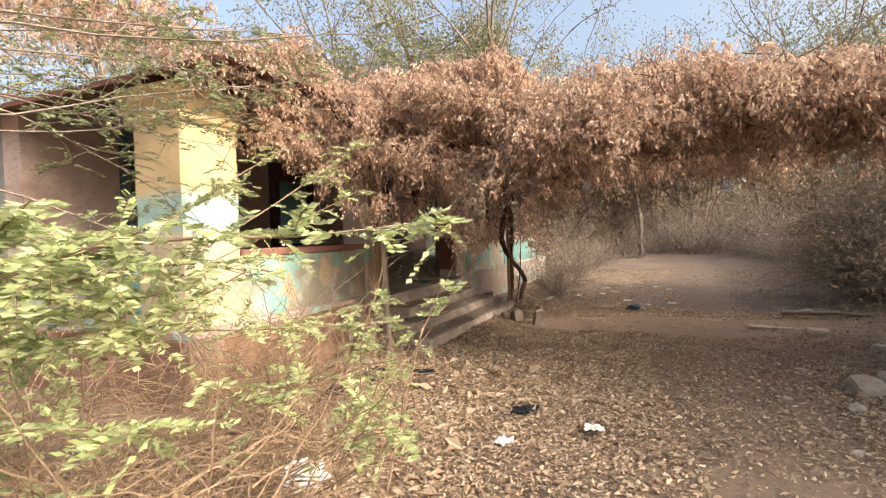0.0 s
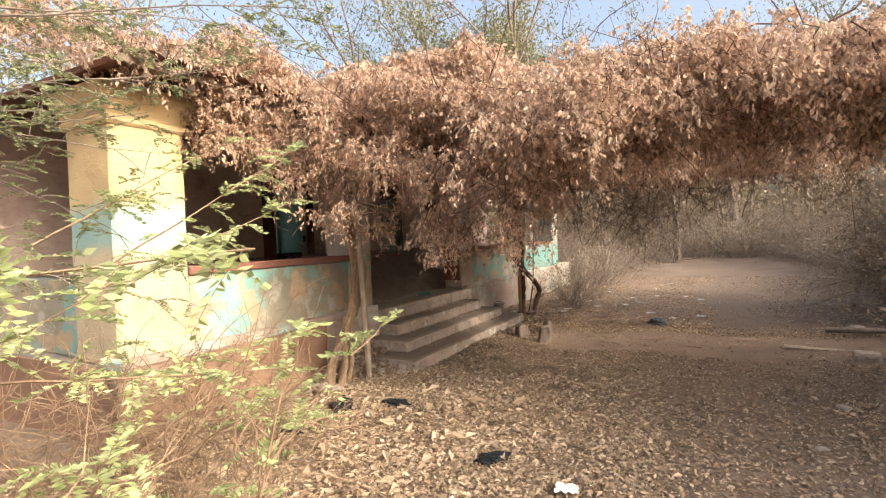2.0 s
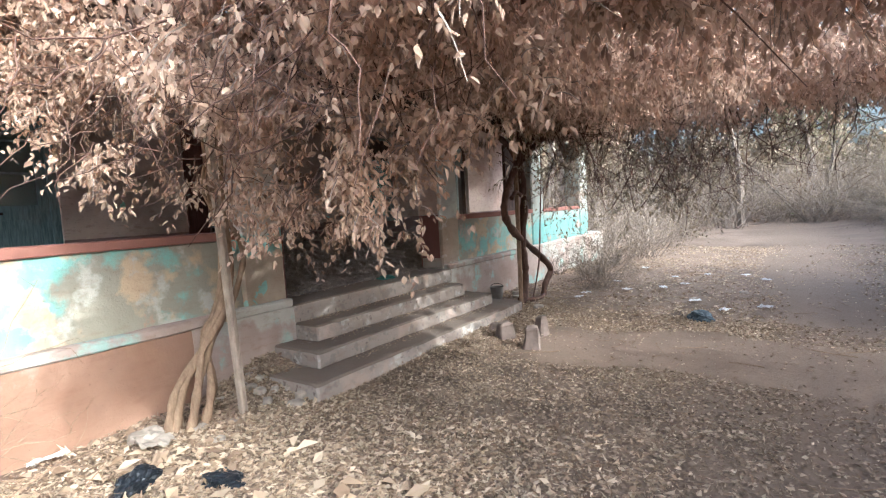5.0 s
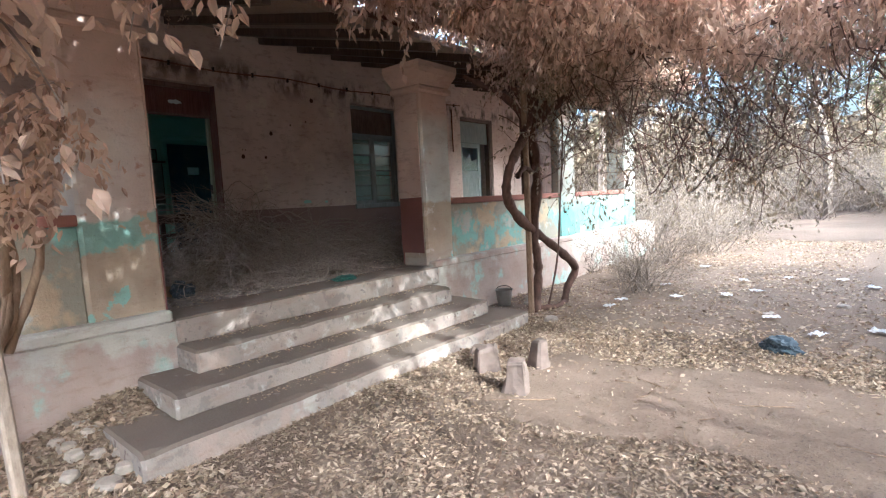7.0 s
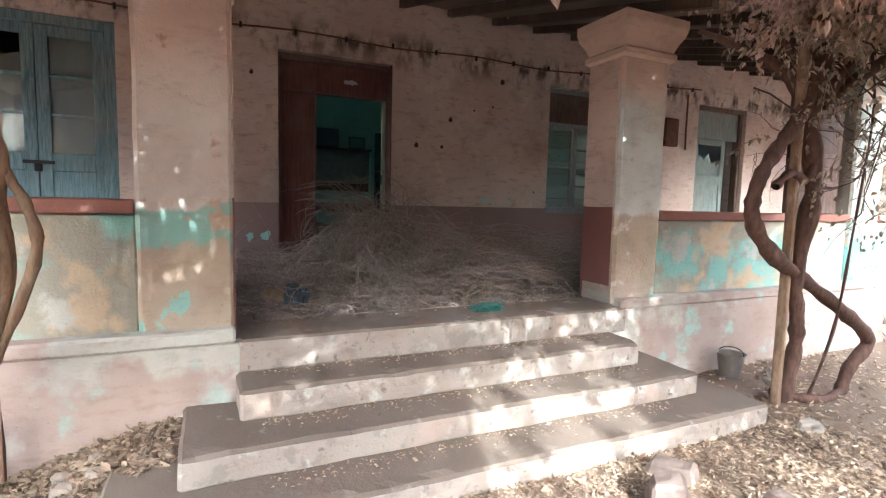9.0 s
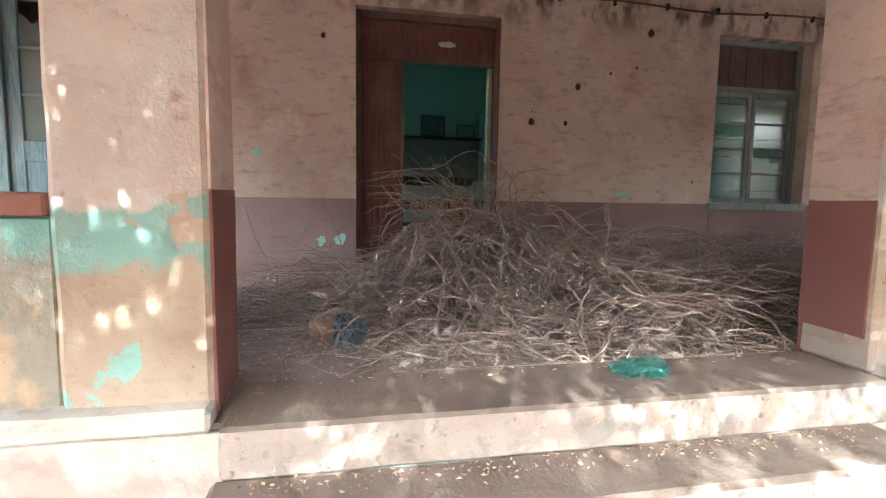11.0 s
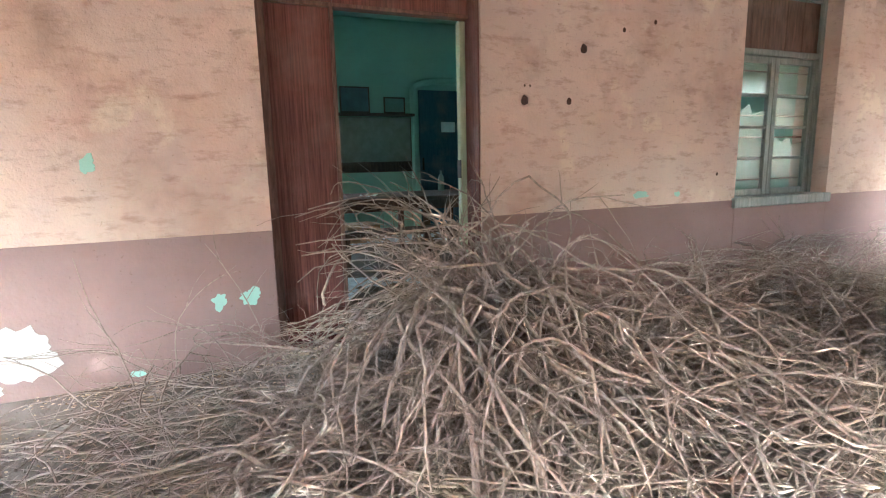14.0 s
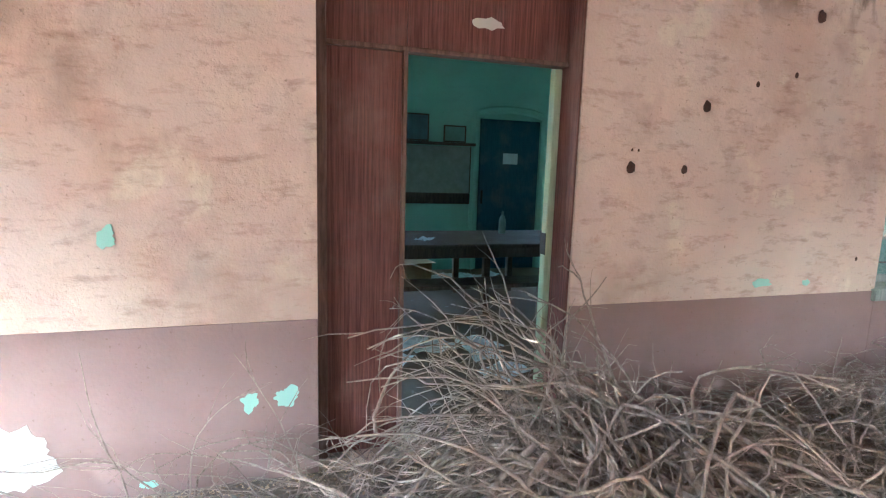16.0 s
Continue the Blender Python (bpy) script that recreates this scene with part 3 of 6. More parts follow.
for y in np.arange(3.6, 17.0, 0.62):
    xw = max(-6.66, -3.7 - (y - 3.0))
    r = slab(xw, 2.875 + (-3.48 - xw) * 0.253, -3.48, 2.875, y - 0.035, y + 0.035, 0.085, m_darkwood, "rafter")
    r.parent = roof
tile_bm = bmesh.new()
prof = [(math.cos(a) * 0.1, math.sin(a) * 0.055) for a in np.linspace(0, math.pi, 7)]
lo = [[tile_bm.verts.new((dx, py, pz + dz)) for py, pz in prof] for dx, dz in ((0.0, 0.0), (0.36, -0.085))]
for i in range(6):
    tile_bm.faces.new((lo[0][i], lo[1][i], lo[1][i + 1], lo[0][i + 1]))
bmesh.ops.solidify(tile_bm, geom=tile_bm.faces[:], thickness=0.014)
tile_me = mesh_of(tile_bm, "roof_tile", m_tile)
for row in range(3):
    for y in np.arange(3.2 + row * 0.34, 9.0, 0.2):
        o = new("roof_tile", tile_me)
        o.parent = roof
        o.matrix_world = pose(-3.68 - row * 0.33, y + RNG.normal(0, 0.006), 3.065 + row * 0.083, RNG.normal(0, 2), RNG.normal(0, 2), RNG.normal(0, 3))
main_roof = tagged(sheet(((-7.4, 6.95, 3.95), (-7.4, 17.2, 3.95), (-12.5, 17.2, 5.24), (-12.5, 12.0, 5.24)), 0.06, m_tile, "roof_main"), "old clay tiled main roof behind the creeper", "roof", kind="structure")

# rooms behind the back wall
RB = -11.6
tagged(part("wall_room_back", wall_with_openings(RB - 0.25, RB, 5.7, 12.5, 0.0, 4.0, [(6.1, 8.0, 1.3, 3.4), (11.2, 12.2, 1.3, 3.4)]), m_room), "green limewashed inner wall of the dim room", "wall", kind="structure")
for name, x0, x1, y0, y1, z0, z1 in (("wall_room_south", RB, -7.012, 5.8, 6.0, 0.0, 4.0), ("wall_room_north", RB, -7.012, 12.3, 12.5, 0.0, 4.0)):
    tagged(part(name, box(x0, x1, y0, y1, z0, z1, 0), m_room), "green limewashed inner wall of the dim room", "wall", kind="structure")
tagged(part("wall_room_front", wall_with_openings(-7.012, -7.0, 6.0, 12.3, FLOOR, 3.9, [DOOR, WIN2]), m_room), "green limewashed inner face of the front wall", "wall", kind="structure")
tagged(part("floor_room", box(RB, -7.0, 5.8, 12.5, 0.5, FLOOR - 0.004, 0), m_tread), "dusty cement floor of the dim room", "floor", kind="structure")
tagged(part("ceiling_room", box(RB, -7.0, 5.8, 12.5, 3.9, 4.0, 0), m_room), "pale green ceiling of the dim room", "ceiling", kind="structure")
for name, x0, x1, y0, y1 in (("wall_outer_south", -11.9, -7.0, 3.3, 3.5), ("wall_outer_north", -11.9, -7.0, 16.8, 17.0)):
    tagged(under_hip(part(name, box(x0, x1, y0, y1, 0.0, 4.2, 0), m_lightwall)), "plain plastered wall closing the building", "wall", kind="structure")
tagged(under_hip(part("wall_outer_west", wall_with_openings(-12.1, -11.9, 3.3, 17.0, 0.0, 4.2, [(6.1, 8.0, 1.3, 3.4), (11.2, 12.2, 1.3, 3.4)]), m_dark)), "plain plastered wall closing the building", "wall", kind="structure")
tagged(part("floor_other_rooms", wall_with_openings(-11.9, -7.0, 3.5, 16.8, 0.5, FLOOR - 0.01, [(5.8, 12.5, 0.5, FLOOR - 0.01)]), m_vfloor), "dark cement floor of the closed rooms", "floor", kind="structure")

# ---- doors and windows ----


def red_door():
    """The boarded doorway: a frame, a fixed red leaf, a transom board and an open passage."""
    y0, y1, z0, z1 = DOOR
    root = tagged(holder("door_1", (BACK - 0.16, y0, z0)), "doorway boarded with dark red laminate beside an open passage", "door", kind="structure")
    h, w = z1 - z0, y1 - y0
    part("frame", box(-0.06, 0.06, 0.0, 0.05, 0, h, 0.006), m_frame, root)
    part("jamb_lining", box(-0.1, 0.15, w - 0.014, w - 0.002, 0, h, 0.003), m_laminate, root, "dark red board lining the jamb")
    part("frame", box(-0.06, 0.06, 0.05, w - 0.014, h - 0.06, h, 0.006), m_frame, root)
    part("fixed_leaf", box(-0.02, 0.012, 0.05, 0.405, 0.0, 1.99, 0.003), m_laminate, root, "dark red laminate leaf with streaks of wear")
    part("edge_strip", box(-0.014, 0.02, 0.005, 0.022, 0.0, h, 0.003), m_frame, root)
    part("meeting_post", box(-0.045, 0.03, 0.405, 0.428, 0.0, 2.0, 0.004), m_frame, root)
    part("transom_rail", box(-0.045, 0.03, 0.05, w - 0.014, 1.992, 2.014, 0.004), m_frame, root)
    part("transom_board", box(-0.02, 0.012, 0.05, 0.425, 2.016, h - 0.06, 0.003), m_laminate, root, "red laminate transom board")
    part("transom_board", box(-0.02, 0.012, 0.428, w - 0.014, 2.016, h - 0.06, 0.003), m_laminate, root, "red laminate transom board")
    part("inner_post", box(-0.085, -0.03, w - 0.058, w - 0.014, 0.0, 1.992, 0.005), m_greenframe, root, "pale green inner door post")
    part("latch_plate", box(-0.087, -0.028, w - 0.061, w - 0.057, 1.0, 1.12, 0.001), m_iron, root)
    part("torn_label", flake_mesh(0.2, 0.075, 3), m_white, root, "torn pale paper on the transom").matrix_local = pose(0.016, 0.83, 2.16)
    return root


def flake_mesh(w, h, seed):
    rs = random.Random(seed)
    bm = bmesh.new()
    ring = [bm.verts.new((0.0, math.cos(i * math.tau / 14) * w / 2 * rs.uniform(0.6, 1), math.sin(i * math.tau / 14) * h / 2 * rs.uniform(0.5, 1))) for i in range(14)]
    bm.faces.new(ring)
    ex = bmesh.ops.extrude_face_region(bm, geom=bm.faces[:])
    for v in ex["geom"]:
        if isinstance(v, bmesh.types.BMVert):
            v.co.x -= 0.003
    bmesh.ops.recalc_face_normals(bm, faces=bm.faces[:])
    return bm


red_door()


def glazed_leaf(root, y0, y1, z0, z1, rows, cols, material, broken=(), x=0.0, bar=0.05, panel=0.0):
    """A wooden leaf with glass panes over an optional solid lower panel."""
    leaf = part("leaf", box(x - 0.02, x + 0.02, y0, y0 + bar, z0, z1, 0.004), material, root)
    part("stile", box(x - 0.02, x + 0.02, y1 - bar, y1, z0, z1, 0.004), material, leaf)
    part("rail", box(x - 0.02, x + 0.02, y0 + bar, y1 - bar, z1 - bar, z1, 0.004), material, leaf)
    part("rail", box(x - 0.02, x + 0.02, y0 + bar, y1 - bar, z0, z0 + bar, 0.004), material, leaf)
    gz0 = z0 + bar
    if panel:
        part("panel", box(x - 0.012, x + 0.008, y0 + bar, y1 - bar, z0 + bar, z0 + panel, 0.004), material, leaf)
        part("rail", box(x - 0.02, x + 0.02, y0 + bar, y1 - bar, z0 + panel, z0 + panel + bar * 1.6, 0.004), material, leaf)
        gz0 = z0 + panel + bar * 1.6
    gh, gw = (z1 - bar - gz0) / rows, (y1 - y0 - 2 * bar) / cols
    for r in range(1, rows):
        part("glazing_bar", box(x - 0.014, x + 0.014, y0 + bar, y1 - bar, gz0 + r * gh - 0.012, gz0 + r * gh + 0.012, 0.003), material, leaf)
    for c in range(1, cols):
        part("glazing_bar", box(x - 0.013, x + 0.013, y0 + bar + c * gw - 0.012, y0 + bar + c * gw + 0.012, gz0, z1 - bar, 0.003), material, leaf)
    for r in range(rows):
        for c in range(cols):
            a, b, lo_z, hi_z = y0 + bar + c * gw, y0 + bar + (c + 1) * gw, gz0 + r * gh, gz0 + (r + 1) * gh
            bm = bmesh.new()
            if (r, c) in broken:
                pts = [(a, lo_z), (b, lo_z), (b, lo_z + gh * 0.55), (a + gw * 0.62, lo_z + gh * 0.42), (a + gw * 0.5, lo_z + gh * 0.72), (a + gw * 0.3, lo_z + gh * 0.5), (a, lo_z + gh * 0.8)]
            else:
                pts = [(a, lo_z), (b, lo_z), (b, hi_z), (a, hi_z)]
            fr = bm.faces.new([bm.verts.new((x + 0.002, p, q)) for p, q in pts])
            ex = bmesh.ops.extrude_face_region(bm, geom=[fr])
            for v in ex["geom"]:
                if isinstance(v, bmesh.types.BMVert):
                    v.co.x -= 0.004
            bmesh.ops.recalc_face_normals(bm, faces=bm.faces[:])
            g = part("pane", bm, m_glass, leaf)
            g.visible_shadow = False
    return leaf


def grey_window():
    y0, y1, z0, z1 = WIN2
    w, h = y1 - y0, z1 - z0
    root = tagged(holder("window_1", (BACK - 0.17, y0, z0)), "weathered grey wooden window with broken panes under a brown board", "window", kind="structure")
    part("sill", box(-0.08, 0.2, -0.03, w + 0.03, -0.05, 0.03, 0.008), m_greywood, root)
    part("frame", box(-0.05, 0.04, 0.0, 0.05, 0.03, h, 0.005), m_greywood, root)
    part("frame", box(-0.05, 0.04, w - 0.05, w, 0.03, h, 0.005), m_greywood, root)
    part("frame", box(-0.05, 0.04, 0.05, w - 0.05, h - 0.05, h, 0.005), m_greywood, root)
    part("transom", box(-0.05, 0.04, 0.05, w - 0.05, 1.17, 1.22, 0.005), m_greywood, root)
    for k in range(5):
        a = 0.05 + k * (w - 0.1) / 5
        part("board", box(-0.015, 0.015, a + 0.002, a + (w - 0.1) / 5 - 0.002, 1.222, h - 0.052, 0.004), m_board, root, "brown wooden transom board")
    glazed_leaf(root, 0.052, w / 2 - 0.002, 0.032, 1.168, 4, 1, m_greywood, {(2, 0)})
    glazed_leaf(root, w / 2 + 0.002, w - 0.052, 0.032, 1.168, 4, 1, m_greywood, {(1, 0)})
    for k in range(6):
        z = 0.16 + k * 0.18
        from_arrays("bar", *tubes([([(-0.04, 0.05, z), (-0.04, w / 2, z), (-0.04, w - 0.05, z)], [0.006] * 3)], 5), m_rust, root)


grey_window()


def blue_door():
    y0, y1, z0, z1 = BLUE
    w, h = y1 - y0, z1 - z0
    root = tagged(holder("door_2", (BACK - 0.08, y0, z0)), "closed weathered blue double door with glass panes and padlock", "door", kind="structure")
    part("frame", box(-0.05, 0.05, 0, 0.09, 0, h, 0.006), m_blue, root)
    part("frame", box(-0.05, 0.05, w - 0.09, w, 0, h, 0.006), m_blue, root)
    part("frame", box(-0.05, 0.05, 0.09, w - 0.09, h - 0.09, h, 0.006), m_blue, root)
    glazed_leaf(root, 0.092, w / 2 - 0.003, 0.01, h - 0.092, 3, 1, m_blue, {(2, 0)}, 0.0, 0.1, 1.0)
    glazed_leaf(root, w / 2 + 0.003, w - 0.092, 0.01, h - 0.092, 3, 1, m_blue, set(), 0.0, 0.1, 1.0)
    part("hasp", box(0.021, 0.035, w / 2 - 0.12, w / 2 + 0.12, 1.07, 1.1, 0.003), m_iron, root)
    part("padlock", box(0.035, 0.06, w / 2 - 0.03, w / 2 + 0.03, 1.0, 1.07, 0.008), m_iron, root, "dark iron padlock")


blue_door()


def far_door():
    y0, y1, z0, z1 = DOOR3
    w, h = y1 - y0, z1 - z0
    root = tagged(holder("door_3", (BACK - 0.12, y0, z0)), "half-open grey blue door with a pane under a transom board", "door", kind="structure")
    part("frame", box(-0.06, 0.06, 0, 0.07, 0, h, 0.006), m_board, root)
    part("frame", box(-0.06, 0.06, w - 0.07, w, 0, h, 0.006), m_board, root)
    part("frame", box(-0.06, 0.06, 0.07, w - 0.07, h - 0.07, h, 0.006), m_board, root)
    part("transom_board", box(-0.02, 0.02, 0.07, w - 0.07, 1.95, h - 0.072, 0.004), m_greywood, root)
    glazed_leaf(root, 0.072, w - 0.35, 0.01, 1.945, 1, 1, m_greywood, {(0, 0)}, 0.0, 0.09, 1.2)


far_door()


def wall_box():
    ob = tagged(part("meter_box", box(BACK + 0.0, BACK + 0.09, 12.78, 13.08, 2.38, 2.8, 0.012), m_rust), "rusty red metal box fixed to the wall", "meter box")
    part("lid", box(BACK + 0.09, BACK + 0.102, 12.8, 13.06, 2.4, 2.78, 0.004), m_rust, ob)
    wire = tagged(from_arrays("wall_pipe", *tubes([([(BACK + 0.03, 13.3, 3.2), (BACK + 0.03, 13.3, 2.6), (BACK + 0.03, 13.31, 2.35)], [0.014] * 3)], 6), m_rust), "short rusty pipe on the wall", "pipe")
    return ob


wall_box()
hung = tagged(part("wooden_board", box(-4.12, -4.06, 11.78, 12.62, 1.412, 2.62, 0.006), m_board), "dark brown wooden board standing on the parapet sill", "board")
for k in range(1, 4):
    part("batten", box(-4.055, -4.045, 11.8, 12.6, 1.412 + k * 0.3 - 0.02, 1.412 + k * 0.3 + 0.02, 0.003), m_board, hung)

# ---- the dim room ----


def room_table():
    root = tagged(holder("long_table", (-9.6, 9.3, FLOOR)), "long dusty dark wooden table", "table")
    part("tabletop", box(-0.6, 0.6, -1.6, 1.6, 0.71, 0.75, 0.008), m_darkwood, root)
    part("apron", box(-0.52, -0.48, -1.5, 1.5, 0.6, 0.709, 0.004), m_darkwood, root)
    part("apron", box(0.48, 0.52, -1.5, 1.5, 0.6, 0.709, 0.004), m_darkwood, root)
    for x in (-0.5, 0.5):
        for y in (-1.45, -0.35, 0.35, 1.45):
            part("leg", box(x - 0.035, x + 0.035, y - 0.035, y + 0.035, 0, 0.6, 0.006), m_darkwood, root)


room_table()


def inner_door():
    root = tagged(holder("door_inner", (RB, 9.66, FLOOR)), "closed dark blue inner door under a flat arch", "door", kind="structure")
    bm = box(0.012, 0.05, 0.09, 1.05, 0.0, 2.25, 0.004)
    part("leaf", bm, m_navy, root)
    arch = [(0.0, 0.0), (0.0, 2.28)] + [(0.57 - 0.57 * math.cos(a), 2.28 + 0.12 * math.sin(a)) for a in np.linspace(0.2, math.pi - 0.2, 9)] + [(1.14, 2.28), (1.14, 0.0)]
    pts = [(0.03, y, z) for y, z in arch]
    from_arrays("architrave", *tubes([(pts, [0.055] * len(pts))], 6), m_room, root, "green moulded surround")
    part("paper", box(0.052, 0.054, 0.46, 0.7, 1.6, 1.76, 0.0), m_paper, root, "pale paper notice")
    part("latch", box(0.052, 0.075, 0.12, 0.15, 1.0, 1.2, 0.004), m_iron, root)


inner_door()


def notice_board():
    root = tagged(holder("notice_board", (RB, 7.6, 1.78)), "grey notice board in a dark frame under a shelf", "notice board")
    part("panel", box(0.005, 0.03, 0.0, 2.0, 0.0, 0.68, 0.003), plain("grey_pinned_board", (0.3, 0.31, 0.27), 0.9), root)
    part("frame", box(0.005, 0.05, -0.05, 2.05, -0.16, 0.0, 0.005), m_darkwood, root)
    part("frame", box(0.005, 0.05, 2.0, 2.05, 0.0, 0.68, 0.005), m_darkwood, root)
    part("shelf", box(0.0, 0.14, -0.05, 2.05, 0.69, 0.73, 0.005), m_darkwood, root)


notice_board()


def picture(y, z, w, h, label, colour):
    root = tagged(holder("framed_picture", (RB + 0.07, y, z), 0), label, "picture frame")
    part("panel", box(0.0, 0.01, 0.02, w - 0.02, 0.02, h - 0.02, 0), plain(label.replace(" ", "_"), colour, 0.5), root)
    for a, b, c, d in ((0, w, 0, 0.02), (0, w, h - 0.02, h), (0, 0.02, 0.02, h - 0.02), (w - 0.02, w, 0.02, h - 0.02)):
        part("moulding", box(-0.004, 0.022, a, b, c, d, 0.003), m_darkwood, root)


picture(8.5, 2.515, 0.45, 0.38, "dark blue grey picture in a thin frame on the shelf", (0.12, 0.16, 0.19))
picture(9.17, 2.515, 0.34, 0.24, "faded green picture in a thin frame on the shelf", (0.22, 0.32, 0.27))


def bottle():
    prof = [(0.0, 0.0), (0.04, 0.0), (0.042, 0.02), (0.042, 0.15), (0.03, 0.19), (0.014, 0.22), (0.014, 0.26), (0.0, 0.26)]
    bm = bmesh.new()
    bmesh.ops.spin(bm, geom=[e for e in chain_edges(bm, prof)], cent=(0, 0, 0), axis=(0, 0, 1), angle=math.tau, steps=12)
    bmesh.ops.remove_doubles(bm, verts=bm.verts[:], dist=0.0005)
    ob = tagged(part("bottle", bm, m_bottle), "clear dusty bottle standing on the table", "bottle")
    ob.matrix_world = pose(-9.9, 9.45, FLOOR + 0.75)


def chain_edges(bm, prof):
    vs = [bm.verts.new((r, 0, z)) for r, z in prof]
    return vs + [bm.edges.new((a, b)) for a, b in zip(vs, vs[1:])]


bottle()


def scrap(name, at, w, h, material, label, cat, seed, lift=0.02):
    """A crumpled sheet lying about."""
    bm = bmesh.new()
    bmesh.ops.create_grid(bm, x_segments=7, y_segments=7, size=0.5)
    rs = Vector((seed * 3.7, seed * 1.3, 0))
    for v in bm.verts:
        k = 1 + 0.35 * noise.noise(v.co * 3 + rs)
        z = lift * (1.0 + 1.2 * noise.noise(v.co * 4.5 + rs) + 0.7 * noise.noise(v.co * 11 + rs))
        v.co = Vector((v.co.x * w * k, v.co.y * h * k, max(0.002, z)))
    bmesh.ops.solidify(bm, geom=bm.faces[:], thickness=0.001)
    ob = tagged(part(name, bm, material), label, cat)
    ob.matrix_world = pose(*at, 0, 0, seed * 77)
    return ob


for k in range(16):
    scrap("paper_sheet", (-10.7 + RNG.uniform(-0.35, 0.35), 8.9 + RNG.uniform(-0.5, 0.9), FLOOR + 0.002 * k), 0.3, 0.22, m_paper, "pale blue paper sheet strewn on the floor", "paper", k + 1)
for k in range(8):
    scrap("paper_sheet", (-8.1 + RNG.uniform(-0.3, 0.5), 8.1 + RNG.uniform(-0.4, 0.5), FLOOR + 0.002 * k), 0.34, 0.26, m_paper, "dusty paper sheet on the floor inside the doorway", "paper", k + 31)
scrap("paper_sheet", (-9.3, 8.35, FLOOR + 0.752), 0.2, 0.15, m_paper, "folded paper lying on the dusty table", "paper", 51)
bench = tagged(holder("bench", (-8.75, 8.7, FLOOR)), "low dark wooden bench before the table", "bench")
part("seat", box(-0.17, 0.17, -0.9, 0.9, 0.4, 0.44, 0.006), m_darkwood, bench)
for y in (-0.75, 0.75):
    part("leg", box(-0.14, 0.14, y - 0.03, y + 0.03, 0, 0.4, 0.006), m_darkwood, bench)
carton = tagged(holder("carton", (-10.9, 8.55, FLOOR), 12), "open brown cardboard carton on the floor", "carton")
part("body", box(-0.2, 0.2, -0.25, 0.25, 0.0, 0.28, 0.004), m_cloth, carton)
part("flap", box(0.2, 0.32, -0.25, 0.25, 0.27, 0.278, 0.001), m_cloth, carton)

# ---- creeper over the roof and the entrance ----
def unit(n):
    v = RNG.normal(0, 1, (n, 3))
    return v / np.linalg.norm(v, axis=1, keepdims=True)


def racemes(anchor, way, stalk, count, length, width, blade=leaves):
    """Drooping sprays: leaflets along short stalks. Gives leaf points, ways and the stalks."""
    n = len(anchor)
    way = way / (np.linalg.norm(way, axis=1, keepdims=True) + 1e-9)
    down = np.array((0, 0, -1.0))
    pts, ways, stems = [], [], []
    ln = stalk * RNG.uniform(0.5, 1.4, n)
    for k in range(count):
        f = (k + RNG.uniform(0, 0.8, (n, 1))) / count
        p = anchor + way * (ln[:, None] * f) + down * (ln[:, None] * 0.55 * f * f)
        pts.append(p + RNG.normal(0, 0.012, (n, 3)))
        ways.append(way * 0.4 + down * 0.75 + unit(n) * 0.75)
    for i in range(0, n, 3):
        f = np.linspace(0, 1, 4)[:, None]
        stems.append((anchor[i] + way[i] * (ln[i] * f) + down * (ln[i] * 0.55 * f * f), np.linspace(0.004, 0.0015, 4)))
    v, fc = blade(np.concatenate(pts), np.concatenate(ways), length, width, 0.22, 0.15)
    return v, fc, stems


def canopy_top(x, y):
    roofish = np.clip((-3.1 - x) / 1.2, 0, 1)
    dome = 2.98 + 0.3 * np.clip((y - 4.5) / 2.5, 0, 1) - 0.2 * np.clip((x + 1.5) / 2, 0, 1)
    over = 3.35 + 0.3 * np.clip((-3.4 - x) / 2.0, 0, 1) + 0.3 * np.clip((y - 3.0) / 1.5, 0, 1)
    lump = 0.13 * np.sin(x * 1.9 + y * 0.8) * np.cos(y * 1.7 - x * 0.6)
    return dome * (1 - roofish) + over * roofish + lump


def low_edge(x):
    return np.interp(x, [-4.0, -3.5, -3.0, -2.4, -1.65, -1.0, -0.6, -0.2, 0.6, 1.4, 2.2], [2.1, 1.95, 1.8, 1.62, 1.5, 1.62, 1.95, 2.2, 2.3, 2.2, 2.3])


creeper = tagged(holder("dry_creeper", (-3.4, 5.5, 0)), "dense dry brown creeper heaped over the veranda roof and entrance", "creeper")
creeper_at = np.array((-3.4, 5.5, 0.0))


def creeper_part(name, v, f, material, label=""):
    return tagged(from_arrays(name, v - creeper_at, f, material, creeper, label), kind="stuff")


def sample(n, x0, x1, y0, y1):
    return RNG.uniform(x0, x1, n), RNG.uniform(y0, y1, n)


def sun_gap(x, y):
    """Thin places in the mass that let the low sun through to the steps."""
    s = y + (x + 3.5) * 0.158
    return (x > 0.1) & (((s > 7.82) & (s < 8.06)) | ((s > 8.18) & (s < 8.6)) | ((s > 8.7) & (s < 9.02)))


def under_eave(x, y):
    return (x < -2.5) & (y > 5.6) & (y < 9.95)


# hanging curtain on the south side
n = 7600
clump = RNG.integers(0, 820, n)
cx = (RNG.uniform(-3.7, 1.9, 820)[clump] + RNG.normal(0, 0.055, n))
edge_y = 4.65 + 0.12 * np.sin(cx * 2.3) + 0.28 * np.clip(cx + 2.4, 0, 4.5)
cz_hi = canopy_top(cx, edge_y + 0.3)
ragged = low_edge(cx) + 0.16 * np.sin(cx * 7.1) + 0.1 * np.sin(cx * 17 + 1)
cz = ragged + (cz_hi - ragged) * (RNG.beta(1.3, 1.15, 820)[clump]) + RNG.normal(0, 0.075, n)
deep = RNG.uniform(0, 1, 820)[clump] ** 2 + RNG.uniform(0, 0.12, n)
